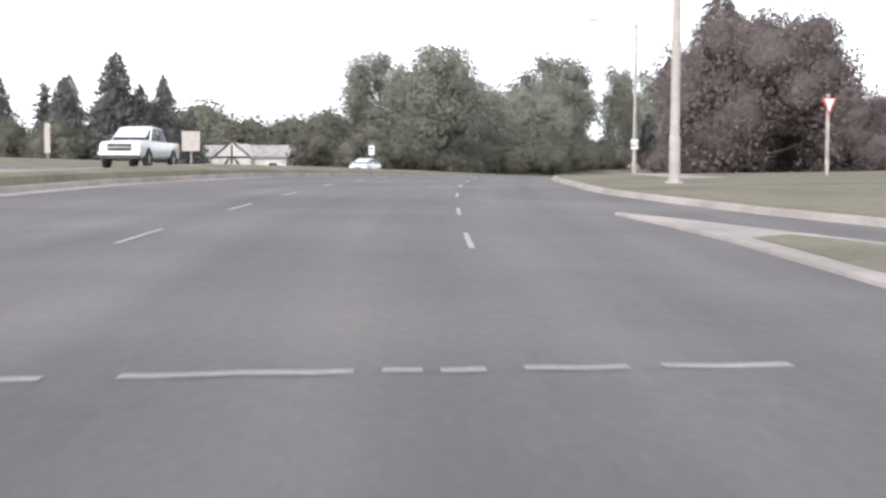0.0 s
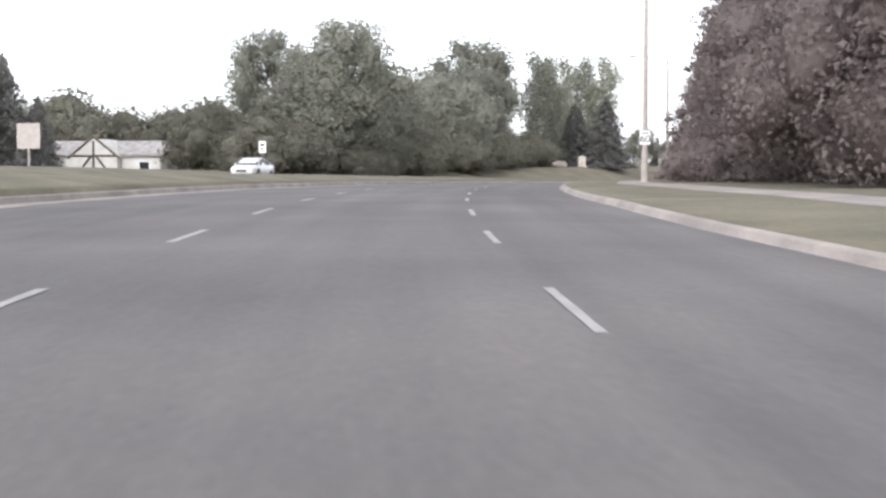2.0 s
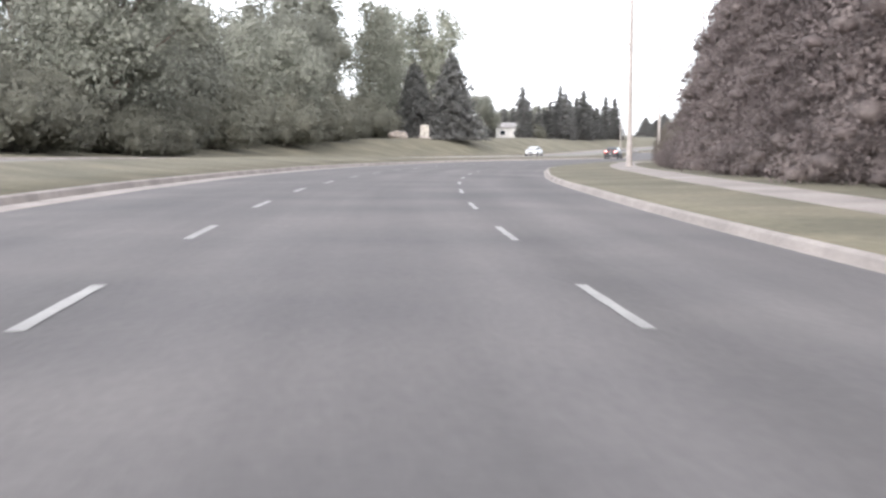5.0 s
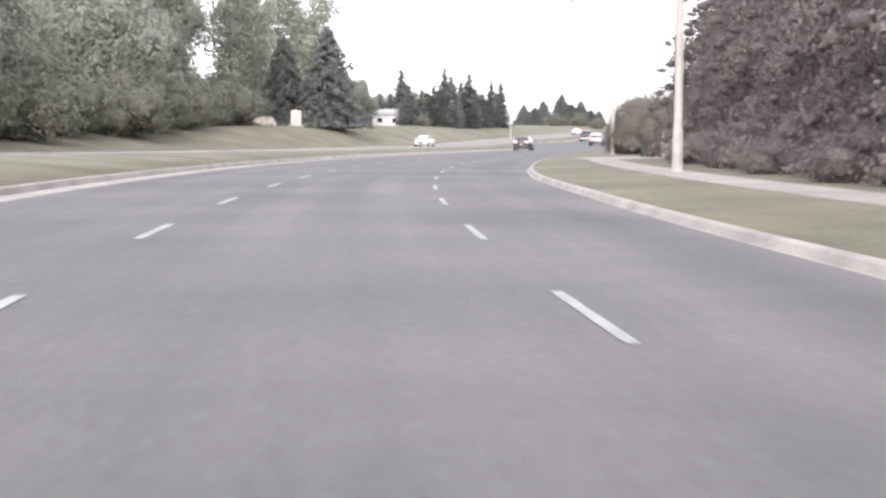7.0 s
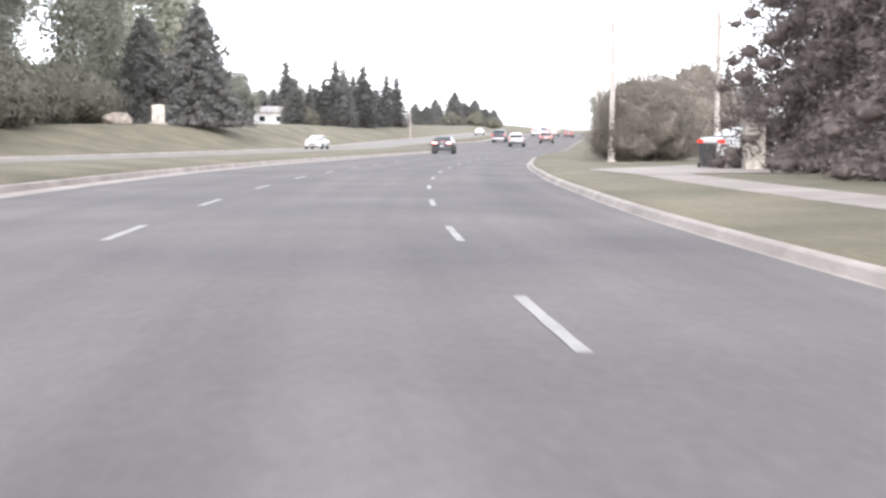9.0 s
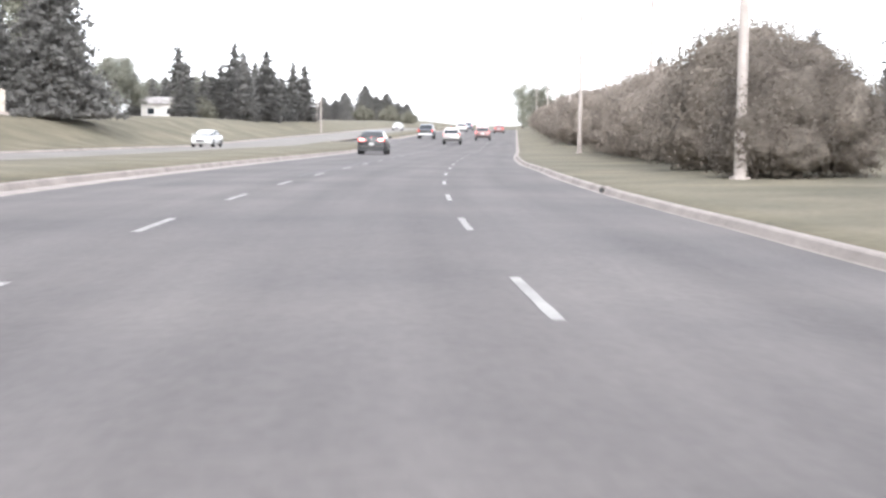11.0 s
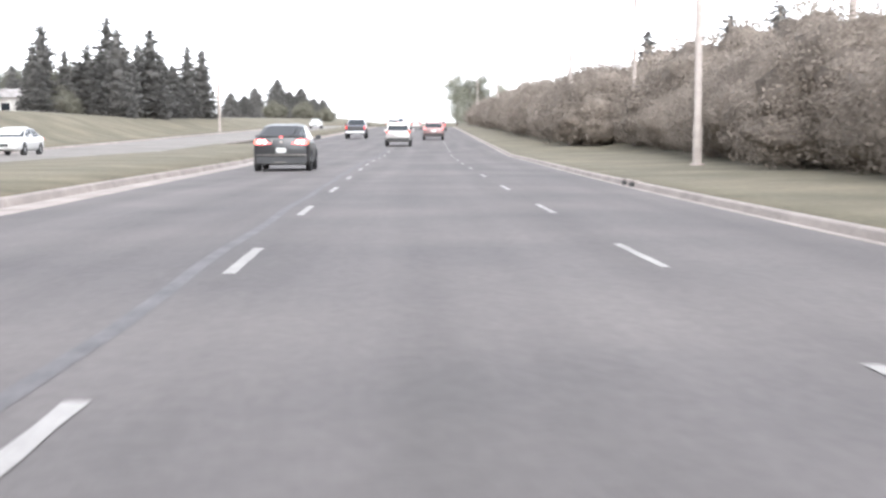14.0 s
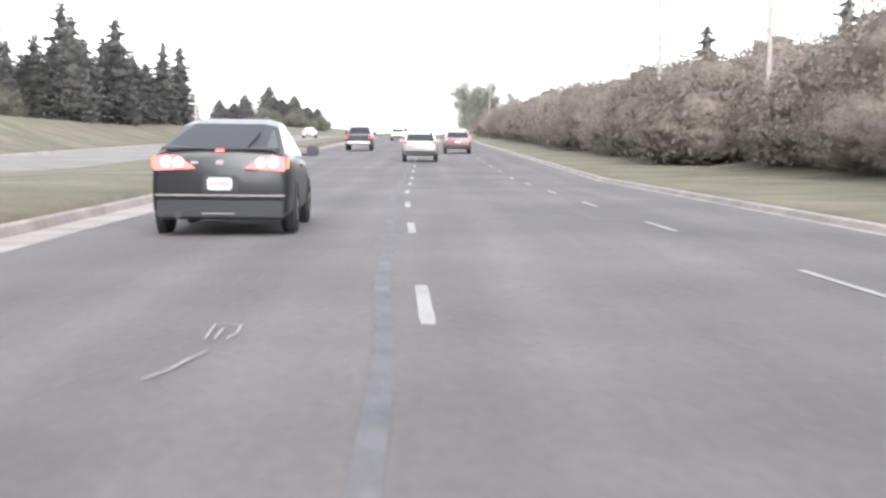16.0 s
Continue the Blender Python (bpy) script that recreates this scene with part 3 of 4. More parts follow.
def conifer(name, label, seed, h, w, mat, m, tiers=24, per=11, size=0.34, skirt=0.04, power=0.8, core=0.6):
    """A cone of drooping branches, each a fan of needle clumps."""
    rng = np.random.default_rng(seed)
    ob = thing(name, m, label, "tree")
    part("trunk", (tube([(0, 0, -0.4), (0, 0, h * 0.5), (0, 0, h * 0.97)], [h * 0.018 + 0.05, h * 0.012, 0.02], 8), M_BARK), ob)
    vs, total = [], 0
    for i in range(tiers):
        t = (i + 0.5 * rng.random()) / tiers
        z0 = h * (skirt + (0.985 - skirt) * t)
        reach = w * 0.5 * (1 - t) ** power * (0.78 + 0.45 * rng.random()) + 0.12
        k = max(4, int(per * (1 - 0.5 * t)))
        for j in range(k):
            ang = 2 * math.pi * (j + rng.random() * 0.8) / k
            rr = reach * (0.55 + 0.65 * rng.random())
            zb = max(0.15, z0 + (rng.random() - 0.5) * 2.6 * h / tiers)
            m_ = max(3, int(rr / (size * 0.42)))
            f = np.linspace(0.12, 1, m_)
            side = rng.normal(size=m_) * 0.16 * rr * f
            px = np.cos(ang) * rr * f - np.sin(ang) * side
            py = np.sin(ang) * rr * f + np.cos(ang) * side
            pz = zb - 0.20 * rr * f + 0.10 * rr * f ** 3 + rng.normal(size=m_) * 0.08 * size
            p = np.stack([px, py, np.maximum(pz, 0.05)], 1)
            out = np.array([np.cos(ang), np.sin(ang), -0.25])
            a = out + rng.normal(size=(m_, 3)) * 0.35
            a /= np.linalg.norm(a, axis=1)[:, None]
            b = np.cross(a, np.array([0, 0, 1.0]) + rng.normal(size=(m_, 3)) * 0.5)
            b /= np.linalg.norm(b, axis=1)[:, None]
            sz = size * (0.7 + 0.7 * rng.random(m_))[:, None]
            dr = np.array([0, 0, 0.3]) * sz
            vs.append(np.stack([p - a * sz * 0.3 + b * sz * 0.75 - dr, p - b * sz * 0.75 - dr * 0.5, p + a * sz * 1.15], 1).reshape(-1, 3))
            total += m_
    part("needles", cloud_mesh("needles", np.concatenate(vs), total, mat), ob)
    blobs = [((0, 0, h * (skirt + 0.1 + 0.7 * k / 6)), (w * 0.42 * (1 - k / 7.5) ** power, w * 0.42 * (1 - k / 7.5) ** power, h * 0.12)) for k in range(7)]
    part("inner_foliage", core_mesh(rng, blobs, mat, core), ob)
    return ob


def evergreen(name, label, seed, h, w, mat, m, boughs=78, leaves=62000, size=0.056, power=0.55, skirt=0.04, droop=0.38):
    """A tall evergreen: soft drooping boughs from the ground to the tip, each a long clump of fine needles."""
    rng = np.random.default_rng(seed)
    ob = thing(name, m, label, "tree")
    part("trunk", (tube([(0, 0, -0.4), (0, 0, h * 0.5), (0, 0, h * 0.97)], [h * 0.018 + 0.05, h * 0.012, 0.02], 8), M_BARK), ob)
    blobs = []
    for i in range(boughs):
        t = (i + 0.6 * rng.random()) / boughs
        reach = w * 0.5 * (1 - t) ** power * (0.70 + 0.48 * rng.random()) + 0.15
        ang = i * 2.4 + 0.5 * rng.random()
        z0 = h * (skirt + (0.96 - skirt) * t)
        bend = 0.25 * (rng.random() - 0.5)
        for f, q in ((0.34, 0.30), (0.62, 0.25), (0.86, 0.18), (1.04, 0.11)):
            zc = max(0.30, z0 - droop * reach * f ** 1.6)
            r = q * reach + 0.12
            turn = ang + bend * f
            blobs.append(((reach * f * math.cos(turn), reach * f * math.sin(turn), zc), (r, r, 0.55 * r + 0.07)))
    blobs.append(((0, 0, h * 0.96), (0.22, 0.22, h * 0.05)))
    v, n = leaf_cloud(rng, blobs, leaves, size, 0.46, 1.40, -0.1, 0.42)
    part("needles", cloud_mesh("needles", v, n, mat), ob)
    part("inner_foliage", core_mesh(rng, blobs, mat, 0.50, 1), ob)
    return ob


def shrub(name, label, seed, w, h, mat, m, leaves=5200, size=0.16, lobes=10, category="shrub", core=0.6, fine=2):
    rng = np.random.default_rng(seed)
    ob = thing(name, m, label, category)
    blobs = []
    for i in range(lobes):
        a, q = i * 2.4, math.sqrt((i + 0.5) / lobes)
        r = w * 0.27 * (0.8 + 0.4 * rng.random())
        zc = h * (0.30 + 0.42 * (1 - q) + 0.14 * rng.random())
        blobs.append(((q * w * 0.34 * math.cos(a), q * w * 0.34 * math.sin(a), zc), (r, r, min(zc * 0.98, h * 0.34))))
        if i < 5:
            part("stem", (tube([(0.1 * i, 0, -0.3), (q * w * 0.2 * math.cos(a), q * w * 0.2 * math.sin(a), zc * 0.6)], [0.06, 0.03], 6), M_BARK), ob)
    for i in range(lobes // 2):
        a = i * 2.4 + 1
        blobs.append(((w * 0.31 * math.cos(a), w * 0.31 * math.sin(a), h * 0.24), (w * 0.24, w * 0.24, h * 0.25)))
    v, n = leaf_cloud(rng, blobs, leaves, size, core * 0.90, 1.06, 0.0, 0.42)
    part("foliage", cloud_mesh("foliage", v, n, mat), ob)
    part("inner_foliage", core_mesh(rng, blobs, mat, core, fine, 0.30), ob)
    return ob


# ---- vehicles: forward is +y, the origin on the ground below the middle ----
def wheel_parts(parent, x, y, r, width):
    side = 1 if x > 0 else -1
    bm = bmesh.new()
    prof = [(r * 0.62, -width / 2), (r * 0.93, -width / 2), (r, -width * 0.36), (r, width * 0.36), (r * 0.93, width / 2), (r * 0.62, width / 2)]
    n = 22
    rings = [[bm.verts.new((px, q * math.cos(2 * math.pi * k / n), q * math.sin(2 * math.pi * k / n))) for k in range(n)] for q, px in prof]
    for i in range(len(prof)):
        a, b = rings[i], rings[(i + 1) % len(prof)]
        for k in range(n):
            bm.faces.new((a[k], a[(k + 1) % n], b[(k + 1) % n], b[k]))
    wheel = part("wheel", (bm, M_TYRE), parent, "black tyre on an alloy rim")
    wheel.location = (x, y, r)
    bm = bmesh.new()
    f = side * width * 0.38
    c = bmesh.ops.create_cone(bm, cap_ends=True, segments=22, radius1=r * 0.63, radius2=r * 0.63, depth=width * 0.3)
    bmesh.ops.rotate(bm, verts=c["verts"], matrix=Matrix.Rotation(radians(90), 3, "Y"))
    for k in range(5):
        s = bmesh.ops.create_cube(bm, size=1.0)
        bmesh.ops.scale(bm, verts=s["verts"], vec=(0.03, r * 0.14, r * 0.56))
        bmesh.ops.translate(bm, verts=s["verts"], vec=(f, 0, r * 0.30))
        bmesh.ops.rotate(bm, verts=s["verts"], cent=(f, 0, 0), matrix=Matrix.Rotation(2 * math.pi * k / 5, 3, "X"))
    part("rim", (bm, M_RIM), wheel)


def loft(sections, smooth_it=True, mats=None):
    """A closed skin over cross-sections (lists of (x, z) at a y)."""
    verts, faces, n = [], [], len(sections[0][1])
    for y, pr in sections:
        verts += [(x, y, z) for x, z in pr]
    for i in range(len(sections) - 1):
        for j in range(n):
            a, b = i * n + j, i * n + (j + 1) % n
            faces.append((a, b, b + n, a + n))
    faces.append(tuple(range(n))[::-1])
    faces.append(tuple(range((len(sections) - 1) * n, len(sections) * n)))
    return verts, faces


def body_section(w, z0, z1, crown=0.03, tuck=0.86, shoulder=0.93):
    half = [(w * tuck, z0), (w * 0.985, z0 + 0.10), (w, z0 + (z1 - z0) * 0.45), (w * 0.985, z1 - 0.12), (w * shoulder, z1 - 0.02), (w * shoulder * 0.8, z1 + crown * 0.4), (w * 0.3, z1 + crown)]
    return half + [(-x, z) for x, z in half[::-1]]


def inset(quad, k, lift):
    """A quad shrunk towards its middle and lifted along its normal."""
    q = [Vector(p) for p in quad]
    c = sum(q, Vector()) / len(q)
    n = (q[1] - q[0]).cross(q[-1] - q[0]).normalized()
    return [p + (c - p) * k + n * lift for p in q]


def panel(name, quad, mat, parent, label="", k=0.1, lift=0.008, thick=0.012):
    q = inset(quad, k, lift)
    n = (q[1] - q[0]).cross(q[-1] - q[0]).normalized()
    v = q + [p - n * thick for p in q]
    m = len(q)
    faces = [tuple(range(m)), tuple(range(2 * m - 1, m - 1, -1))] + [(i, i + m, (i + 1) % m + m, (i + 1) % m) for i in range(m)]
    return part(name, mesh_of(name, v, faces, mat), parent, label)


def vehicle(name, m, label, category, paint, body, cabin, belt, wb, wr, wheels, r, tail, extras, glass=M_GLASS):
    """body: stations (y, half width, z bottom, z top); cabin: (y, z) from the rear foot to the front foot; wheels: rear y, front y, x."""
    ob = thing(name, m, label, category, "traffic")
    v, f = loft([(y, body_section(w, z0, z1)) for y, w, z0, z1 in body])
    bd = part("body", mesh_of("body", v, f, paint, True), ob)
    md = bd.modifiers.new("edge", "BEVEL")
    md.width, md.segments, md.limit_method, md.angle_limit = 0.03, 2, "ANGLE", radians(35)
    # cabin shell with panes
    top = max(z for _, z in cabin)
    ring = []
    for y, z in cabin:
        t = max(0.0, (z - belt) / (top - belt))
        w = wb + (wr - wb) * t
        ring.append([(-wb, y, belt - 0.03), (-w, y, z - 0.04 * t), (-w * 0.72, y, z), (w * 0.72, y, z), (w, y, z - 0.04 * t), (wb, y, belt - 0.03)])
    verts = [p for rg in ring for p in rg]
    faces = []
    for i in range(len(ring) - 1):
        for j in range(5):
            a = i * 6 + j
            faces.append((a, a + 1, a + 7, a + 6))
    shell = part("cabin", mesh_of("cabin", verts, faces, paint, False), ob)
    a, b = ring[0], ring[1]
    panel("rear_window", [a[1], a[4], b[4], b[1]], glass, ob, "dark tinted rear window", 0.09)
    a, b = ring[-1], ring[-2]
    panel("windscreen", [a[4], a[1], b[1], b[4]], glass, ob, "dark windscreen", 0.07)
    for sgn in (-1, 1):
        for i in range(len(ring) - 1):
            a, b = ring[i], ring[i + 1]
            q = [a[0], b[0], b[1], a[1]] if sgn < 0 else [b[5], a[5], a[4], b[4]]
            if min(abs(Vector(q[0]).z - Vector(q[3]).z), abs(Vector(q[1]).z - Vector(q[2]).z)) < 0.1:
                q = [p for k, p in enumerate(q) if k != (3 if abs(q[0][2] - q[3][2]) < 0.1 else 2)]
            panel("side_window", q[::-1], glass, ob, "", 0.13, 0.008)
    # wheels and wheel arches
    ry, fy, wx = wheels
    for y in (ry, fy):
        for sgn in (-1, 1):
            wheel_parts(ob, sgn * (wx - 0.07), y, r, 0.20)
            bm = bmesh.new()
            c = bmesh.ops.create_cone(bm, cap_ends=True, segments=26, radius1=r * 1.16, radius2=r * 1.16, depth=0.1)
            bmesh.ops.rotate(bm, verts=c["verts"], matrix=Matrix.Rotation(radians(90), 3, "Y"))
            bmesh.ops.translate(bm, verts=c["verts"], vec=(sgn * (wx - 0.046), y, r * 1.02))
            part("wheel_arch", (bm, M_DARK), ob)
    y0, y1 = body[0][0], body[-1][0]
    for x0, x1, z0, z1, mat, nm, lb in tail:
        for sgn in ((-1, 1) if x0 > 0 else (1,)):
            xa, xb = sorted((sgn * x0, sgn * x1))
            part(nm, (box(xa, xb, y0 - 0.035, y0 + 0.10, z0, z1, 0.018), mat), ob, lb)
    for nm, x0, x1, ya, yb, z0, z1, mat, both, lb in extras:
        for sgn in ((-1, 1) if both else (1,)):
            xa, xb = sorted((sgn * x0, sgn * x1))
            part(nm, (box(xa, xb, ya, yb, z0, z1, min(0.02, (z1 - z0) * 0.2)), mat), ob, lb)
    return ob


def paint(name, rgb, metal=0.4, rough=0.3, coat=0.6):
    return material(name, rgb, rough, metal, var=0.03, scale=1.2, fine=60, coat=coat)


P_BLACK = paint("black_paint", (0.014, 0.0145, 0.016), 0.0, 0.36, 0.15)
P_SILVER = paint("silver_paint", (0.36, 0.34, 0.33), 0.5, 0.4)
P_RED = paint("dull_red_paint", (0.21, 0.125, 0.12), 0.3, 0.4)
P_WHITE = paint("white_car_paint", (0.60, 0.60, 0.59), 0.0, 0.35)
P_BLUE = paint("dark_blue_paint", (0.05, 0.055, 0.08), 0.3, 0.3)
P_GREEN = paint("pale_green_paint", (0.42, 0.46, 0.42), 0.4, 0.35)


def wedge(name, pts, y0, y1, mat, parent, label=""):
    """A plate with the outline pts (x, z) between two y, on both sides of the car."""
    for sgn in (-1, 1):
        q = [(sgn * x, z) for x, z in pts][::sgn]
        n = len(q)
        v = [(x, y0, z) for x, z in q] + [(x * 0.99, y1, z) for x, z in q]
        part(name, mesh_of(name, v, [tuple(range(n)), tuple(range(2 * n - 1, n - 1, -1))] + [(i, i + n, (i + 1) % n + n, (i + 1) % n) for i in range(n)], mat), parent, label)


def coupe(m):
    body = [(-2.18, 0.76, 0.26, 0.94), (-2.15, 0.83, 0.20, 0.985), (-1.95, 0.87, 0.18, 1.00), (-1.3, 0.885, 0.18, 0.98), (-0.6, 0.885, 0.18, 0.95), (0.4, 0.885, 0.18, 0.92), (1.2, 0.88, 0.18, 0.89), (1.75, 0.86, 0.19, 0.80), (2.08, 0.76, 0.22, 0.68), (2.18, 0.60, 0.30, 0.58)]
    cabin = [(-2.00, 0.99), (-1.00, 1.335), (-0.55, 1.39), (-0.05, 1.41), (0.30, 1.38), (1.20, 0.92)]
    tail = [(-0.07, 0.07, 0.985, 1.02, M_BRAKE, "brake_lamp", "lit high brake lamp"), (-0.22, 0.22, 0.50, 0.715, M_DARK, "plate_frame", "black plate recess"),
            # the sheen along the bumper crease is a pale matte strip
            (-0.80, 0.80, 0.472, 0.486, M_ASPHALT_OLD, "bumper_line", "bumper crease highlight, painted as a pale matte strip"), (-0.24, 0.20, 0.255, 0.275, M_ASPHALT_OLD, "exhaust_trim", "")]
    extras = [("number_plate", -0.155, 0.155, -2.226, -2.21, 0.54, 0.69, M_PLATE, False, "white number plate"), ("number_plate_bar", -0.12, 0.12, -2.232, -2.227, 0.59, 0.64, M_STEEL, False, ""), ("plate_lamp", -0.10, 0.10, -2.226, -2.20, 0.70, 0.712, M_DARK, False, ""), ("maker_name_bar", -0.36, -0.26, -2.20, -2.17, 0.845, 0.875, M_STEEL, False, "small plain chrome bar"),
              ("spoiler", -0.72, 0.72, -2.16, -1.98, 1.015, 1.04, P_BLACK, False, "low black boot spoiler"), ("spoiler_foot", 0.60, 0.66, -2.12, -2.0, 0.96, 1.02, P_BLACK, True, ""),
              ("mirror", 0.90, 1.07, 0.60, 0.78, 0.93, 1.07, P_BLACK, True, "black wing mirror"), ("mirror_arm", 0.82, 0.92, 0.66, 0.72, 0.93, 0.97, M_DARK, True, ""),
              ("bumper", -0.78, 0.78, -2.20, -2.05, 0.22, 0.44, P_BLACK, False, "black lower bumper"), ("badge", -0.05, 0.05, -2.205, -2.17, 0.83, 0.89, M_STEEL, False, "small plain chrome badge"),
              ("door_handle", 0.875, 0.90, -0.35, -0.17, 0.80, 0.83, P_BLACK, True, "")]
    ob = vehicle("black_coupe", m, "glossy black coupe with lit brake lamps beside the median", "car", P_BLACK, body, cabin, 0.95, 0.80, 0.585, (-1.28, 1.29, 0.875), 0.315, tail, extras, M_GLASS_BRIGHT)
    wedge("tail_lamp", [(0.30, 0.795), (0.79, 0.765), (0.815, 0.80), (0.80, 0.93), (0.66, 0.955), (0.50, 0.93)], -2.205, -2.02, M_BRAKE, ob, "lit wedge-shaped red tail lamp")
    for x, z, r in ((0.505, 0.862, 0.058), (0.66, 0.868, 0.062)):
        wedge("lit_bulb", [(x + r * math.cos(2 * math.pi * k / 14), z + r * math.sin(2 * math.pi * k / 14)) for k in range(14)], -2.216, -2.15, M_BRAKE_CORE, ob, "bright round inner lamp")
    wedge("lamp_trim", [(0.31, 0.775), (0.46, 0.765), (0.46, 0.785), (0.31, 0.793)], -2.203, -2.10, M_DARK, ob, "dark trim under the lamp")
    wedge("amber_lens", [(0.82, 0.79), (0.85, 0.80), (0.85, 0.90), (0.815, 0.92)], -2.15, -1.90, M_AMBER, ob, "orange corner lens")
    part("rear_wiper", (tube([(0.30, -1.90, 1.03), (0.38, -1.55, 1.16), (0.42, -1.35, 1.23)], [0.012, 0.012, 0.008], 6), M_DARK), ob, "black rear wiper")
    part("exhaust", (tube([(-0.52, -2.20, 0.24), (-0.52, -2.0, 0.24)], [0.045, 0.045], 10), M_DARK), ob, "dull dark exhaust tip")
    return ob


def suv(m, coat, label, tint=M_RED_LIGHT):
    body = [(-2.18, 0.80, 0.42, 1.02), (-2.12, 0.88, 0.36, 1.06), (-1.5, 0.92, 0.32, 1.06), (0.0, 0.92, 0.30, 1.04), (0.9, 0.92, 0.30, 1.04), (1.2, 0.91, 0.30, 1.02), (1.9, 0.86, 0.34, 0.92), (2.15, 0.72, 0.42, 0.80)]
    cabin = [(-2.10, 1.08), (-1.92, 1.66), (-0.9, 1.72), (0.2, 1.70), (0.45, 1.66), (1.05, 1.05)]
    tail = [(0.70, 0.86, 0.92, 1.10, tint, "tail_lamp", "red tail lamp"), (-0.22, 0.22, 0.72, 0.86, M_PLATE, "number_plate", "white number plate"), (-0.82, 0.82, 0.40, 0.58, M_DARK, "bumper", "dark rear bumper")]
    extras = [("roof_rail", 0.58, 0.62, -1.7, 0.2, 1.74, 1.78, M_DARK, True, "dark roof rail"), ("mirror", 0.94, 1.12, 0.72, 0.86, 1.06, 1.22, coat, True, "wing mirror"), ("mirror_arm", 0.85, 0.96, 0.76, 0.82, 1.06, 1.10, M_DARK, True, ""),
              ("high_lamp", -0.12, 0.12, -2.02, -1.90, 1.66, 1.69, M_RED_LIGHT, False, "")]
    return vehicle("sport_utility_car", m, label, "car", coat, body, cabin, 1.03, 0.86, 0.66, (-1.32, 1.32, 0.91), 0.36, tail, extras)


def sedan(m, coat, label):
    body = [(-2.3, 0.72, 0.36, 0.88), (-2.22, 0.83, 0.28, 0.96), (-1.5, 0.89, 0.24, 0.97), (0.2, 0.895, 0.22, 0.92), (1.1, 0.89, 0.22, 0.92), (1.9, 0.86, 0.24, 0.82), (2.25, 0.76, 0.30, 0.70), (2.34, 0.62, 0.36, 0.62)]
    cabin = [(-1.75, 0.97), (-1.05, 1.36), (-0.4, 1.43), (0.25, 1.40), (1.15, 0.93)]
    tail = [(0.45, 0.80, 0.76, 0.90, M_RED_LIGHT, "tail_lamp", "red tail lamp"), (-0.18, 0.18, 0.62, 0.74, M_PLATE, "number_plate", "white number plate")]
    extras = [("headlamp", 0.45, 0.74, 2.16, 2.31, 0.60, 0.72, M_LENS, True, "clear headlamp"), ("grille", -0.36, 0.36, 2.24, 2.37, 0.44, 0.60, M_DARK, False, "dark grille"), ("mirror", 0.90, 1.06, 0.62, 0.76, 0.94, 1.06, coat, True, "wing mirror"), ("mirror_arm", 0.82, 0.92, 0.66, 0.72, 0.93, 0.97, M_DARK, True, "")]
    return vehicle("saloon_car", m, label, "car", coat, body, cabin, 0.93, 0.80, 0.60, (-1.36, 1.36, 0.88), 0.32, tail, extras)


def pickup(m, coat, label):
    body = [(-2.75, 0.88, 0.55, 1.18), (-2.70, 0.96, 0.50, 1.22), (-1.0, 0.98, 0.46, 1.22), (0.9, 0.98, 0.42, 1.22), (1.4, 0.98, 0.42, 1.22), (2.5, 0.96, 0.44, 1.14), (2.74, 0.90, 0.50, 1.02)]
    cabin = [(-0.95, 1.22), (-0.85, 1.82), (0.1, 1.88), (0.6, 1.84), (1.30, 1.22)]
    # the tailgate plate is coloured dark to stand for the shade on it
    tail = [(0.80, 0.94, 0.86, 1.16, M_RED_LIGHT, "tail_lamp", "red tail lamp"), (-0.90, 0.90, 0.50, 0.68, M_RIM, "bumper", "chrome rear bumper"), (-0.74, 0.74, 0.74, 1.14, M_DARK, "tailgate", "tailgate with its shade put into a dark colour")]
    extras = [("grille", -0.52, 0.52, 2.62, 2.80, 0.74, 1.04, M_DARK, False, "dark grille"), ("headlamp", 0.56, 0.86, 2.58, 2.76, 0.82, 1.02, M_LENS, True, "clear headlamp"), ("front_bumper", -0.92, 0.92, 2.60, 2.86, 0.56, 0.70, M_RIM, False, "chrome front bumper"), ("air_dam", -0.86, 0.86, 2.56, 2.82, 0.40, 0.555, M_DARK, False, "dark lower air dam"), ("grille_bar", -0.53, 0.53, 2.79, 2.82, 0.875, 0.905, M_RIM, False, "chrome grille bar"),
              ("mirror", 1.0, 1.2, 0.85, 0.98, 1.24, 1.46, M_DARK, True, "wing mirror"), ("mirror_arm", 0.88, 1.02, 0.88, 0.94, 1.26, 1.31, M_DARK, True, ""), ("bed_liner", -0.84, 0.84, -2.6, -1.1, 1.24, 1.262, M_DARK, False, "dark load bed cover")]
    return vehicle("pickup_truck", m, label, "truck", coat, body, cabin, 1.19, 0.90, 0.72, (-1.75, 1.75, 0.97), 0.42, tail, extras)


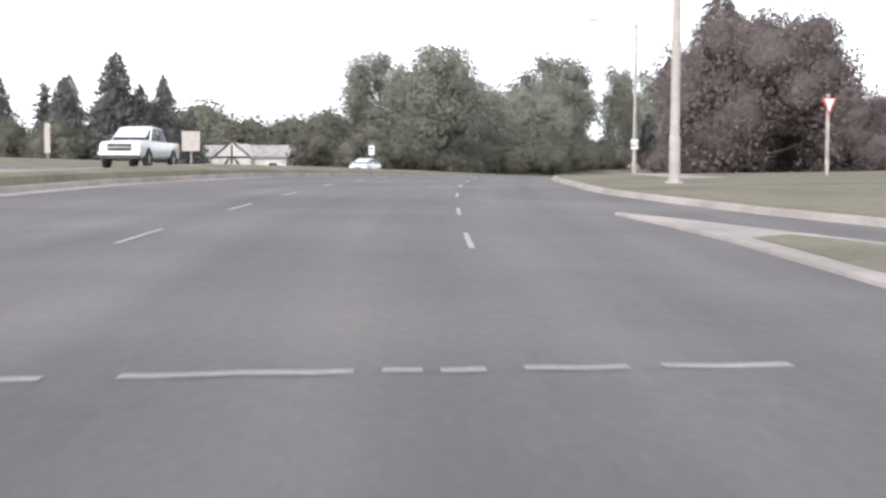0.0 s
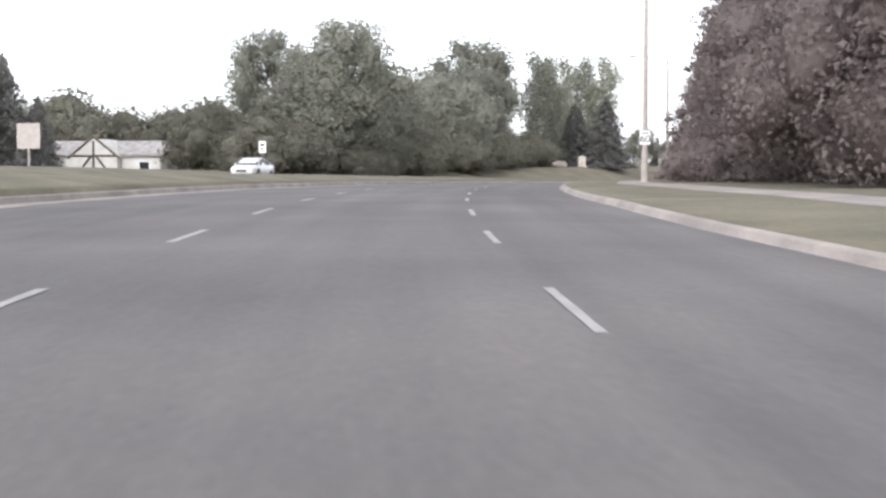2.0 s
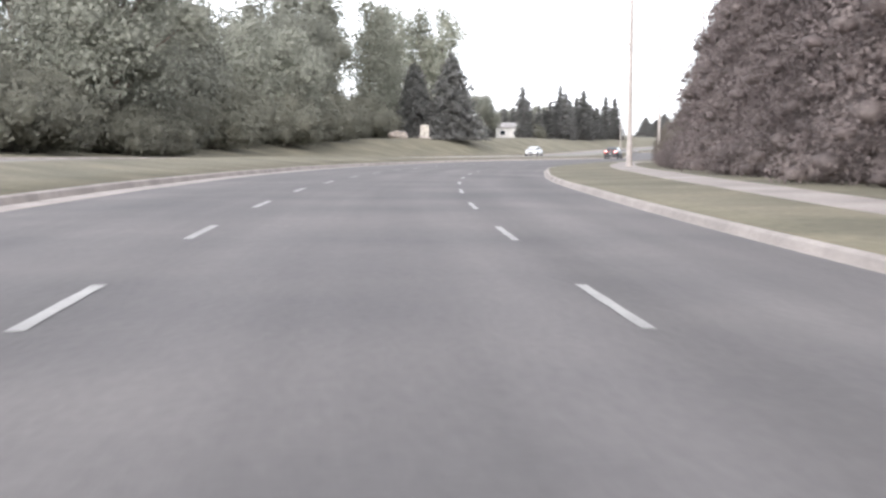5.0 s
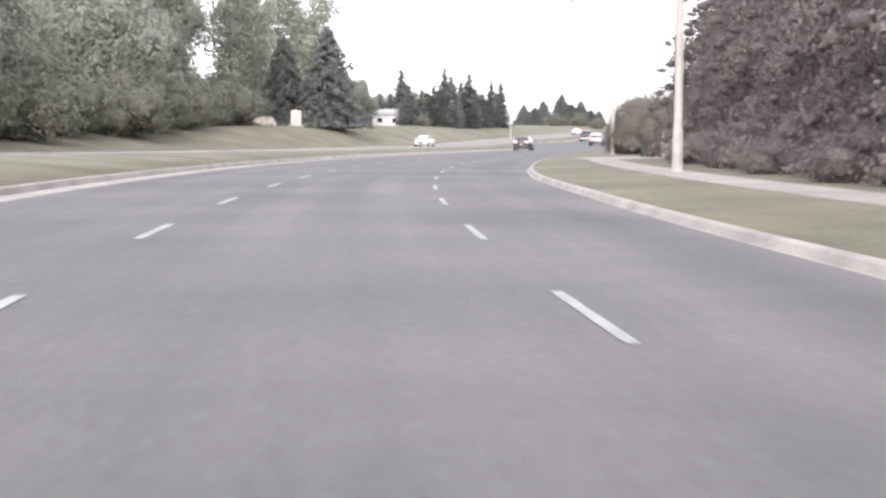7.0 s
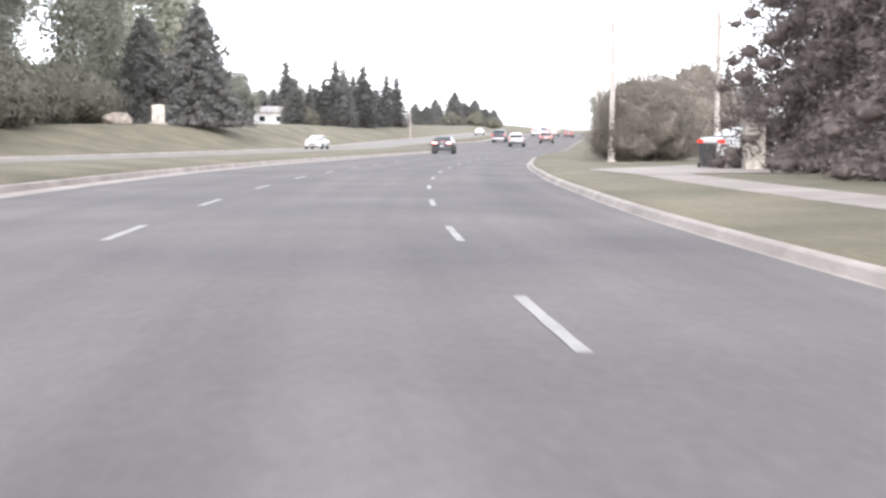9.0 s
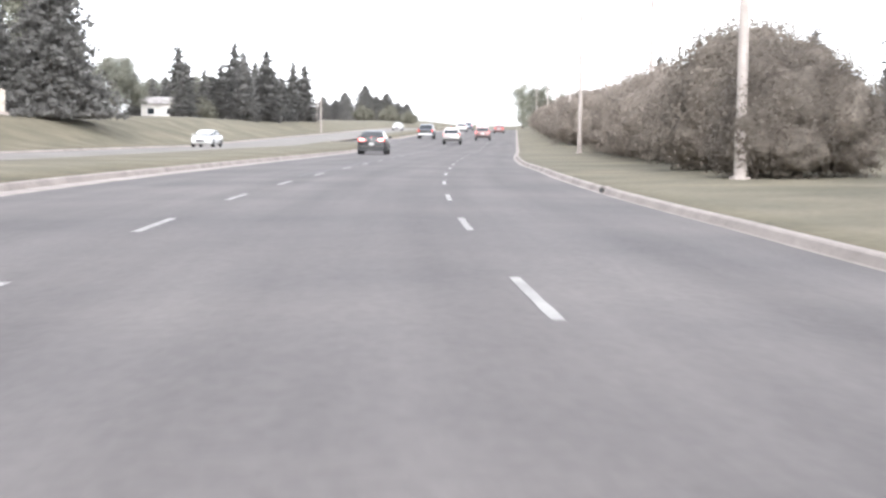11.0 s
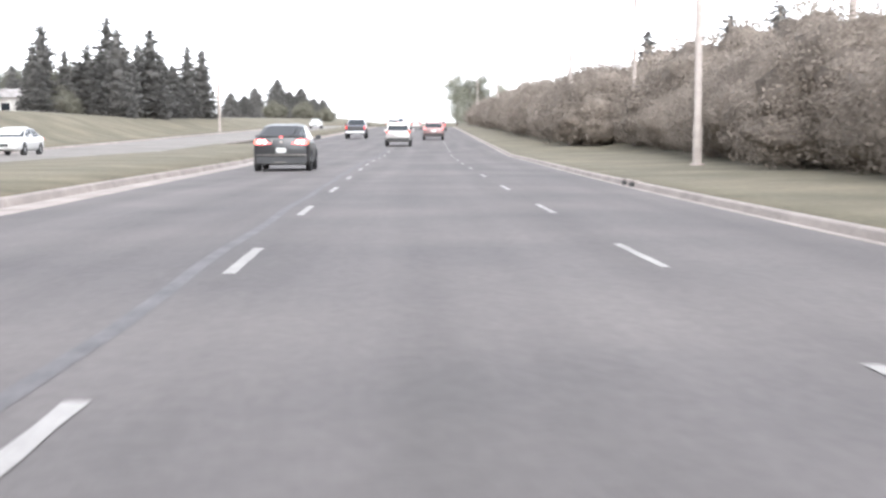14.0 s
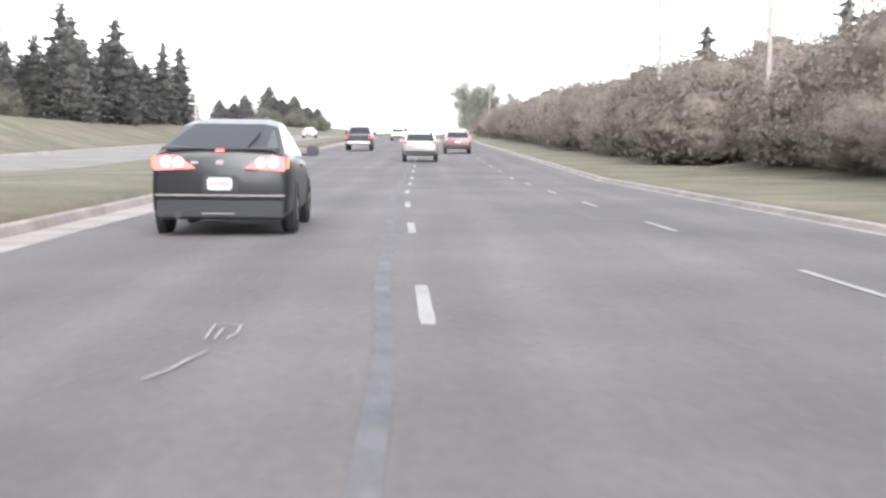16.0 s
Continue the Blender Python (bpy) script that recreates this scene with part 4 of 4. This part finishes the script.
# ---- street furniture ----
def street_lamp(m, h=9.5, arm=2.4):
    ob = thing("street_lamp", m, "tall pale galvanised steel street lamp on the grass verge", "street lamp", "lamps along the verge")
    part("pole", (tube([(0, 0, -0.3), (0, 0, 1.2), (0, 0, 1.21), (0, 0, h)], [0.15, 0.145, 0.125, 0.085], 14), M_STEEL), ob)
    part("base_flange", (tube([(0, 0, -0.1), (0, 0, 0.06)], [0.24, 0.24], 14), M_STEEL), ob)
    part("access_door", (box(-0.05, 0.05, -0.152, -0.13, 0.45, 0.75, 0.008), M_STEEL), ob)
    part("arm", (tube([(0, 0, h - 0.3), (-0.5, 0, h + 0.15), (-arm, 0, h + 0.3)], [0.06, 0.05, 0.04], 8), M_STEEL), ob)
    part("lamp_head", (box(-arm - 0.65, -arm, -0.15, 0.15, h + 0.22, h + 0.38, 0.04), M_STEEL), ob, "flat grey lamp head")
    part("lens", (box(-arm - 0.6, -arm - 0.1, -0.11, 0.11, h + 0.195, h + 0.225, 0.01), M_LENS), ob)
    return ob


def sign_on_post(m, w, h, z0, label, bars=(), post=M_STEEL, post_r=0.035, face=None, thick=0.02):
    """A flat plate on a post; it faces -y."""
    ob = thing("road_sign", m, label, "sign")
    part("post", (tube([(0, 0.04, -0.3), (0, 0.04, z0 + h * 0.8)], [post_r, post_r], 8), post), ob)
    plate = part("plate", (box(-w / 2, w / 2, -thick, 0.0, z0, z0 + h, 0.006), face or M_WHITE), ob)
    for x0, x1, a, b in bars:
        part("writing_bar", (box(x0, x1, -thick - 0.006, -thick, z0 + a, z0 + b), M_BAR), plate)
    return ob


def utility_pole(m, h):
    ob = thing("utility_pole", m, "tall weathered wooden utility pole beside the driveway", "pole")
    part("pole", (tube([(0, 0, -0.5), (0.02, 0, h * 0.5), (0.10, 0, h)], [0.17, 0.14, 0.10], 12), M_WOODPOLE), ob)
    part("crossarm", (box(-0.9, 1.1, -0.06, 0.06, h - 0.9, h - 0.76, 0.01), M_WOODPOLE), ob)
    for x in (-0.8, 0.3, 1.0):
        part("insulator", (tube([(x, 0, h - 0.76), (x, 0, h - 0.6)], [0.04, 0.03], 8), M_STEEL), ob)
    return ob


def wheelie_bin(m):
    ob = thing("wheelie_bin", m, "dark green plastic wheelie bin standing by the driveway", "bin")
    v = [(-0.24, -0.28, 0.08), (0.24, -0.28, 0.08), (0.24, 0.22, 0.08), (-0.24, 0.22, 0.08), (-0.30, -0.36, 1.0), (0.30, -0.36, 1.0), (0.30, 0.32, 1.0), (-0.30, 0.32, 1.0)]
    part("body", mesh_of("body", v, [(3, 2, 1, 0), (4, 5, 6, 7), (0, 1, 5, 4), (1, 2, 6, 5), (2, 3, 7, 6), (3, 0, 4, 7)], M_DARK), ob)
    part("lid", (box(-0.33, 0.33, -0.40, 0.36, 1.0, 1.07, 0.02), M_DARK), ob)
    part("handle", (tube([(-0.25, 0.38, 0.98), (0.25, 0.38, 0.98)], [0.02, 0.02], 8), M_DARK), ob)
    for x in (-0.27, 0.27):
        part("wheel", (tube([(x - 0.03, 0.22, 0.12), (x + 0.03, 0.22, 0.12)], [0.12, 0.12], 14), M_TYRE), ob)
    return ob


def gable_roof(bm_w, bm_d, z0, z1, over=0.4):
    """A gable roof with its ridge along x."""
    w, d = bm_w / 2 + over, bm_d / 2 + over
    v = [(-w, -d, z0), (w, -d, z0), (w, d, z0), (-w, d, z0), (-w, 0, z1), (w, 0, z1)]
    v += [(x, y, z + 0.16) for x, y, z in v]
    return mesh_of("roof", v, [(0, 4, 5, 1), (3, 2, 5, 4), (6, 7, 11, 10), (9, 10, 11, 8), (0, 1, 7, 6), (2, 3, 9, 8), (0, 6, 10, 4), (4, 10, 9, 3), (1, 5, 11, 7), (5, 2, 8, 11)], M_ROOF)


def house(m, w, d, eave, ridge, label, timber=False, windows=3):
    ob = thing("house", m, label, "house")
    part("wall", (box(-w / 2, w / 2, -d / 2, d / 2, -0.6, eave + 0.05), M_HOUSE), ob)
    part("roof", gable_roof(w, d, eave, ridge), ob)
    for i in range(windows):
        x = -w / 2 + w * (i + 0.5) / windows
        win = part("window", (box(x - 0.65, x + 0.65, -d / 2 - 0.05, -d / 2 + 0.03, eave - 1.7, eave - 0.55, 0.02), M_WHITE), ob, "white framed window")
        part("pane", (box(x - 0.55, x + 0.55, -d / 2 - 0.062, -d / 2 - 0.052, eave - 1.6, eave - 0.65), M_GLASS), win)
    if timber:
        # a white cross gable with dark timbers towards the road
        gw, y = w * 0.19, -d / 2 - 1.2
        v = [(-gw, y, eave - 1.6), (gw, y, eave - 1.6), (gw, y, eave), (0, y, ridge + 0.25), (-gw, y, eave), (-gw, 0, eave - 1.6), (gw, 0, eave - 1.6), (gw, 0, eave), (0, 0, ridge + 0.25), (-gw, 0, eave)]
        part("gable", mesh_of("gable", v, [(0, 1, 2, 3, 4), (1, 6, 7, 2), (5, 0, 4, 9), (2, 7, 8, 3), (4, 3, 8, 9)], M_HOUSE), ob, "white gable with dark timbers")
        for a, b in (((-gw - 0.3, eave - 0.25), (0, ridge + 0.45)), ((gw + 0.3, eave - 0.25), (0, ridge + 0.45)), ((-gw, eave), (gw, eave)), ((0, eave - 1.6), (0, ridge)), ((-gw * 0.55, eave - 1.5), (-gw * 0.1, eave)), ((gw * 0.55, eave - 1.5), (gw * 0.1, eave))):
            part("timber", (tube([(a[0], y - 0.04, a[1]), (b[0], y - 0.04, b[1])], [0.13, 0.13], 4), M_BARK), ob)
    return ob


# ---- placement ----
def facing(s, l, turn=0.0, ground=True):
    v = on_ground(s, l) if ground else at(s, l, 0.025)
    return pose(v.x, v.y, v.z, 0, 0, -heading(s) + turn)


# street lamps along the verge
_first = None
for s, l in ((39.0, 8.15), (96.0, 8.7), (151.0, 9.2), (206.0, 9.2), (263.0, 9.0), (319, 10.6), (375, 10.8), (431, 10.8), (487, 9.6)):
    if _first is None:
        _first = street_lamp(facing(s, l))
    else:
        copy_thing(_first, facing(s, l))
for s, l in ((447, -35.1), (396, -27)):
    copy_thing(_first, facing(s, l, 180))

# plate on the second lamp
_p = on_ground(96.0, 8.7)
_sign = thing("speed_sign", pose(_p.x, _p.y, _p.z, 0, 0, -heading(95)), "white speed limit sign with black numerals strapped to a lamp post", "sign")
part("plate", (box(-0.23, 0.23, -0.165, -0.15, 1.62, 2.22, 0.006), M_WHITE), _sign)
part("writing_bar", (box(-0.16, 0.16, -0.172, -0.166, 2.09, 2.14), M_BAR), _sign)
_txt = bpy.data.curves.new("numerals", "FONT")
_txt.body, _txt.size, _txt.align_x, _txt.extrude, _txt.offset = "60", 0.44, "CENTER", 0.003, 0.004
_tmp = bpy.data.objects.new("numerals", _txt)
_num = bpy.data.meshes.new_from_object(_tmp)
bpy.data.objects.remove(_tmp)
_num.materials.append(M_BAR)
_num.transform(pose(0, -0.169, 1.72, 90))
part("numerals", _num, _sign, "black numerals")
part("strap", (tube([(0, 0, 1.9), (0, 0, 1.95)], [0.155, 0.155], 14), M_STEEL), _sign)

sign_on_post(facing(149, -26.9), 0.62, 0.95, 2.1, "white upright road sign on a post beyond the far carriageway", ((-0.18, 0.18, 0.55, 0.75), (-0.18, 0.10, 0.25, 0.40)))
sign_on_post(facing(139, -43.9), 2.0, 2.0, 1.5, "large blank pale board on a post by the houses", (), M_STEEL, 0.08, M_STEEL)
sign_on_post(facing(111, -43), 0.5, 2.4, 0.6, "narrow pale upright board near the trees", (), M_STEEL, 0.05, M_STEEL)
_y = thing("give_way_sign", facing(51.3, 15.1, 25), "small red and white triangular sign on a wooden post", "sign")
part("post", (tube([(0, 0.07, -0.3), (0, 0.07, 2.75)], [0.07, 0.06], 10), M_WOODPOLE), _y)
for nm, k, y, mat in (("plate", 1.0, 0.0, M_SIGN_RED), ("white_centre", 0.62, -0.008, M_WHITE)):
    v = [(-0.30 * k, y, 2.62 - 0.10 * (1 - k)), (0.30 * k, y, 2.62 - 0.10 * (1 - k)), (0, y, 2.02 + 0.34 * (1 - k))]
    v += [(a, b + 0.016, c) for a, b, c in v]
    part(nm, mesh_of(nm, v, [(0, 2, 1), (3, 4, 5), (0, 1, 4, 3), (1, 2, 5, 4), (2, 0, 3, 5)], mat), _y)
house(facing(178, -60.5, 8), 14, 9, 1.7, 3.3, "pale bungalow with a dark half-timbered white gable", True, 4)
house(facing(413, -57.8, 10), 6.2, 5, 2.6, 3.7, "small white house at the top of the grass slope", False, 2)
_up = utility_pole(facing(200, 13.25), 12.5)
_up.scale = (0.6, 0.6, 1.0)
for s, l in ((260.6, 13.3), (307.6, 13.6)):
    copy_thing(_up, facing(s, l, 20)).scale = (0.72, 0.72, 1.0)
wheelie_bin(facing(189.1, 11.3)).scale = (0.85, 0.85, 0.75)

# pale stone marker and boulder on the berm
_m = thing("stone_marker", facing(282, -37.2, 12), "pale stone slab marker on the berm", "marker")
part("slab", (box(-0.62, 0.62, -0.15, 0.15, -0.2, 1.9, 0.11), M_ROCK), _m)
part("plinth", (box(-0.9, 0.9, -0.35, 0.35, -0.2, 0.16, 0.04), M_CONCRETE), _m)
_bm = bmesh.new()
bmesh.ops.create_icosphere(_bm, subdivisions=3, radius=1.0)
for v in _bm.verts:
    f = 1 + 0.25 * noise.noise(v.co * 1.5)
    v.co = Vector((v.co.x * 1.5 * f, v.co.y * 0.9 * f, v.co.z * 0.75 * f + 0.3))
_me = bpy.data.meshes.new("boulder")
_bm.to_mesh(_me)
_bm.free()
_me.materials.append(M_BOULDER)
_b = new("boulder", _me)
_b.matrix_world = facing(272.3, -38.0)
tagged(_b, "low brown boulder half sunk in the grass", "rock")
_u = thing("gate_pillar", facing(186.5, 12.4), "short tan stone gate pillar by the driveway", "pillar")
part("shaft", (box(-0.3, 0.3, -0.3, 0.3, -0.1, 1.3, 0.03), M_ROCK), _u)
part("cap", (box(-0.36, 0.36, -0.36, 0.36, 1.3, 1.4, 0.03), M_CONCRETE), _u)

# storm drain inlets in the kerb
for s in (202.3, 249.8, 251.0):
    k = float(kerb_right(s))
    v = at(s, k + BACK_RIGHT - 0.005, 0.0)
    d = thing("drain_inlet", pose(v.x, v.y, v.z, 0, 0, -heading(s)), "dark storm drain opening in the kerb face", "drain")
    part("opening", (box(-0.09, 0.0, -0.28, 0.28, -0.01, 0.088, 0.01), M_DARK), d)
    part("hood", (box(-0.06, 0.10, -0.36, 0.36, 0.088, 0.125, 0.01), M_CONCRETE), d)

# vehicles
_c = coupe(facing(266.2, -4.86, 1.4, False))
_c.scale = (0.995, 1.0, 1.05)
suv(facing(326.5, -2.22, 0, False), P_SILVER, "silver sport utility car driving in the middle lane")
suv(facing(352, 0.6, 0, False), P_RED, "dull red sport utility car in the lane beside the kerb", M_BRAKE)
pickup(facing(362, -7.4, 0, False), P_BLUE, "dark pickup truck in the lane beside the median")
sedan(facing(426, 1.8, 0, False), P_RED, "dull red saloon car far ahead in the lane beside the kerb")
sedan(facing(446, -2, 0, False), P_SILVER, "silver saloon car far ahead in the middle lane")
suv(facing(440, -5.6, 0, False), P_WHITE, "white sport utility car far ahead beside the median", M_BRAKE)
suv(facing(470, -5.4, 0, False), P_BLUE, "dark sport utility car waiting far ahead", M_BRAKE)
sedan(facing(200, 15.0, -60), P_WHITE, "white saloon car parked on the driveway")


def on_far_road(s, l, turn=180):
    v = at(s, l, float(opp_rise(s)) + 0.03)
    return pose(v.x, v.y, v.z, 0, 0, -heading(s) + turn)


pickup(on_far_road(64.5, -14.9), P_WHITE, "white pickup truck on the opposite carriageway")
sedan(on_far_road(128, -19.6), P_WHITE, "white saloon car on the opposite carriageway")
sedan(on_far_road(293.5, -22.6), P_WHITE, "white saloon car passing on the opposite carriageway")
sedan(on_far_road(450, -19), P_WHITE, "white saloon car far off on the opposite carriageway")

# left: tall broad trees and shrub belt behind the opposite carriageway
_rng = random.Random(4)


def tree_pose(s, l, k=1.0, turn=None):
    v = on_ground(s, l, 0.1)
    return pose(v.x, v.y, v.z, 0, 0, _rng.uniform(0, 360) if turn is None else turn)


def spread(proto, spots):
    """Copies of a plant at (s, l, size), with a factor on the width if given."""
    for s, l, k, *slim in spots:
        c = copy_thing(proto, tree_pose(s, l, 1.0))
        wide = k * (slim[0] if slim else 1.0)
        c.scale = (wide, wide, k * _rng.uniform(0.93, 1.07))


b1 = broad_tree("broad_tree", "tall full-crowned dull green broad-leaved tree", 1, 17.2, 11.5, M_LEAF_DECID, tree_pose(178, -30.5), leaves=20000, size=0.145)
b2 = broad_tree("broad_tree", "rounded dull green broad-leaved tree behind the shrubs", 2, 14.0, 11, M_LEAF_DECID, tree_pose(200, -38), leaves=20000, size=0.145)
spread(b1, [(262, -52, 1.36), (246, -42, 0.95), (186, -44, 0.95, 0.85), (181, -36, 0.83)])
spread(b2, [(225, -38, 1.0), (240, -55, 1.1), (400, -62, 0.72), (396, -48, 0.42, 1.3), (440, -66, 0.6), (448, -58, 0.62), (455, -52, 0.55)])
p1 = poplar("poplar", "tall loose poplar with pale leaves and gaps", 3, 23, 7, M_LEAF_POPLAR, tree_pose(332, -59))
spread(p1, [(334, -54.5, 0.98), (333, -50.5, 1.0),  (298, -50, 0.85), (288, -46, 0.8), (276, -44, 0.85)])
c1 = evergreen("spruce", "dark dense spruce on the berm", 5, 13.0, 10, M_LEAF_CONIFER, tree_pose(289, -35), boughs=80, leaves=12500, size=0.17, power=0.6, skirt=0.02)
c2 = conifer("spruce", "dark slender spruce among far houses", 6, 12.6, 7.0, M_LEAF_CONIFER, tree_pose(417.8, -56), per=16, tiers=30, size=0.32, power=0.7)
spread(c1, [(291, -42, 0.85), (392, -41.5, 0.6, 1.2), (404, -41.5, 0.64, 1.2), (416, -41.5, 0.6, 1.3), (430, -41, 0.62, 1.2)])
spread(c2, [(s, l, h / 12.6, w) for s, l, h, w in ((374.5, -44, 8.4, 1.1), (377.5, -42, 7.4, 0.8), (380, -40, 7.9, 1.0), (390, -40, 11.0, 0.9), (382, -37, 9.9, 0.9), (397, -39.5, 8.6, 1.2), (412.5, -41, 10.0, 1.0),
                                                  (402, -37, 11.4, 0.95), (408, -38.5, 9.2, 1.1), (433.5, -40, 8.2, 1.3), (435, -38, 10.2, 0.9), (440, -36.5, 10.6, 0.95), (426, -38.5, 7.6, 1.3), (419, -39, 8.8, 1.2), (386, -38.5, 7.8, 1.3))])
spread(c2, [(368, -43, 0.54), (385, -42.5, 0.55, 1.6), (395, -42, 0.6, 1.6), (405, -42, 0.62, 1.6), (424, -42, 0.58, 1.7), (432, -41, 0.6, 1.6), (424, -60, 0.61), (430, -64, 0.61), (440, -70, 0.7),
            (160, -63, 0.7), (158, -78, 0.8)])
spread(c1, [(157, -59.1, 0.905, 0.7), (152, -62.3, 0.99, 0.9), (153, -59.6, 0.80, 0.8), (152, -69.2, 0.92, 0.8), (153, -70.7, 0.82, 0.8), (150, -78, 0.9, 0.8), (150, -86, 1.0)])
spread(c1, [(158, -55.8, 0.60, 0.7), (156, -57.5, 0.52, 1.3), (154, -65.8, 0.52, 1.6), (156, -73.5, 0.5, 1.6), (160, -61.5, 0.5, 1.5), (155, -81.5, 0.5, 1.6)])
s1 = shrub("shrub", "loose olive shrub in the belt below the trees", 7, 8, 5.5, M_LEAF_SHRUB, tree_pose(160, -32), leaves=7500, size=0.13, core=0.62)
spread(s1, [(165, -31, 0.95), (172, -33, 1.0), (176.5, -28.8, 0.72), (183, -28.6, 0.6), (184, -31, 0.9), (192, -34, 1.1), (202, -33, 0.95), (212, -36, 1.1), (222, -34, 1.0), (232, -37, 1.15), (243, -37.5, 1.0), (253, -42, 1.1), (264, -44, 1.0), (273, -44, 1.05), (281, -45, 0.9),
            (168, -42, 1.2), (178, -40, 1.2), (300, -54, 1.0), (308, -52, 0.8), (376, -42.5, 0.62), (384, -41.5, 0.6),
            (148, -68, 0.9), (147, -74, 1.0), (146, -82, 1.0), (168, -70, 1.0), (176, -76, 1.1), (186, -80, 1.1)])
spread(s1, [(208 + 7 * i, -104 + 4.5 * i, 1.75 + 0.2 * math.sin(i * 2.1)) for i in range(10)])
spread(c1, [(690, -60, 0.8, 1.2), (696, -53, 1.0, 1.2), (700, -45, 0.75, 1.3), (688, -68, 0.7, 1.3), (706, -38, 0.5, 1.5), (693, -64, 0.6, 1.7), (698, -49, 0.7, 1.6), (703, -41, 0.55, 1.7)])
spread(s1, [(612, -36, 0.8), (625, -31, 0.7), (575, -40, 0.7)])

# right: a wall of big evergreens, then a clipped bush and a long hedge
r1 = broad_tree("evergreen", "rounded purple-brown tree at the edge of the evergreen wall", 15, 7.2, 7.5, M_LEAF_EVERGREEN, tree_pose(88, 17.3), leaves=30000, size=0.074, stem=0.06, core=0.70, inner=0.60)
spread(r1, [(70, 15.2, 1.0), (76, 15.5, 1.08), (83, 15, 1.05), (66, 20.8, 0.5), (74, 21.5, 0.55), (60, 25, 0.42), (70, 25, 0.5)])
e1 = evergreen("evergreen", "big purple-brown evergreen with drooping branches beside the pavement", 8, 13, 9, M_LEAF_EVERGREEN, tree_pose(97, 14.2))
e2 = evergreen("evergreen", "dense dark evergreen reaching down to the ground", 9, 14, 8, M_LEAF_EVERGREEN, tree_pose(91, 15.4), power=0.6)
e1.scale, e2.scale = (0.8, 0.8, 0.95), (0.85, 0.85, 0.68)
spread(e1, [(112, 14.7, 0.95), (128, 15.2, 0.95), (144, 16.0, 1.0), (160, 16.6, 0.95), (173, 16.2, 0.9)])
spread(e2, [(105, 15.2, 0.82), (120, 14.8, 0.95), (136, 15.4, 1.05), (152, 16.3, 1.0), (166, 16.4, 0.95), (181, 16.4, 0.88), (187.5, 15.2, 0.88)])
u1 = shrub("undergrowth", "low purple-brown growth below the evergreens", 23, 4.2, 1.9, M_LEAF_EVERGREEN, tree_pose(93, 11.6), leaves=12000, size=0.042, lobes=7, core=0.62)
spread(u1, [(99 + 8.3 * i, 12.1 + 0.35 * math.sin(i * 1.9), 0.62 + 0.14 * math.sin(i * 2.7)) for i in range(9)])
h1 = shrub("hedge_shrub", "big rounded brown-green bush beside the driveway", 10, 5.4, 4.3, M_LEAF_BUSH, tree_pose(215, 11.4), leaves=32000, size=0.042, lobes=14, core=0.68, fine=3)
h2 = shrub("hedge_shrub", "dense brown-green shrub in the tall hedge along the verge", 11, 7, 4.7, M_LEAF_HEDGE, tree_pose(222, 12.4), leaves=32000, size=0.046, core=0.66, fine=3)
h3 = shrub("hedge_shrub", "tall brown-green shrub rising above the hedge", 12, 8, 5.6, M_LEAF_HEDGE, tree_pose(238, 15.6), leaves=12000, size=0.080, core=0.66, fine=3)
h4 = shrub("hedge_shrub", "dense brown-green shrub further along the tall hedge", 14, 7, 4.7, M_LEAF_HEDGE, tree_pose(316, 13.4), leaves=12000, size=0.076, core=0.66, fine=3)
h2.scale = (0.75, 0.75, 0.95)
spread(h1, [(207.2, 10.8, 0.74)])
spread(h2, [(228 + 4.6 * i, 12.5 + 0.045 * 4.6 * i * float(smooth(4, 14, i)) + 0.4 * math.sin(i * 1.7), 0.82 + 0.08 * math.sin(i * 2.3)) for i in range(18)])
spread(h4, [(228 + 5.2 * i, 13.4 + 0.7 * math.sin(i * 1.7), 1.0 + 0.14 * math.sin(i * 2.3)) for i in range(17, 61)])
spread(h3, [(245 + 7.0 * i, 16.8 + 0.7 * math.sin(i * 1.3), (0.96 if i > 5 else 0.78) + 0.12 * math.sin(i * 1.9)) for i in range(42)])
spread(c2, [(329, 28.5, 0.72, 1.2), (338, 26.5, 0.64), (386, 27, 0.74), (300, 32, 0.7), (275, 34, 0.8), (285, 36, 0.8)])
spread(p1, [(541, 6.6, 0.46, 1.6), (544, 9.6, 0.42, 1.6), (546, 12.5, 0.47, 1.6), (556, 17.5, 0.36, 1.5)])
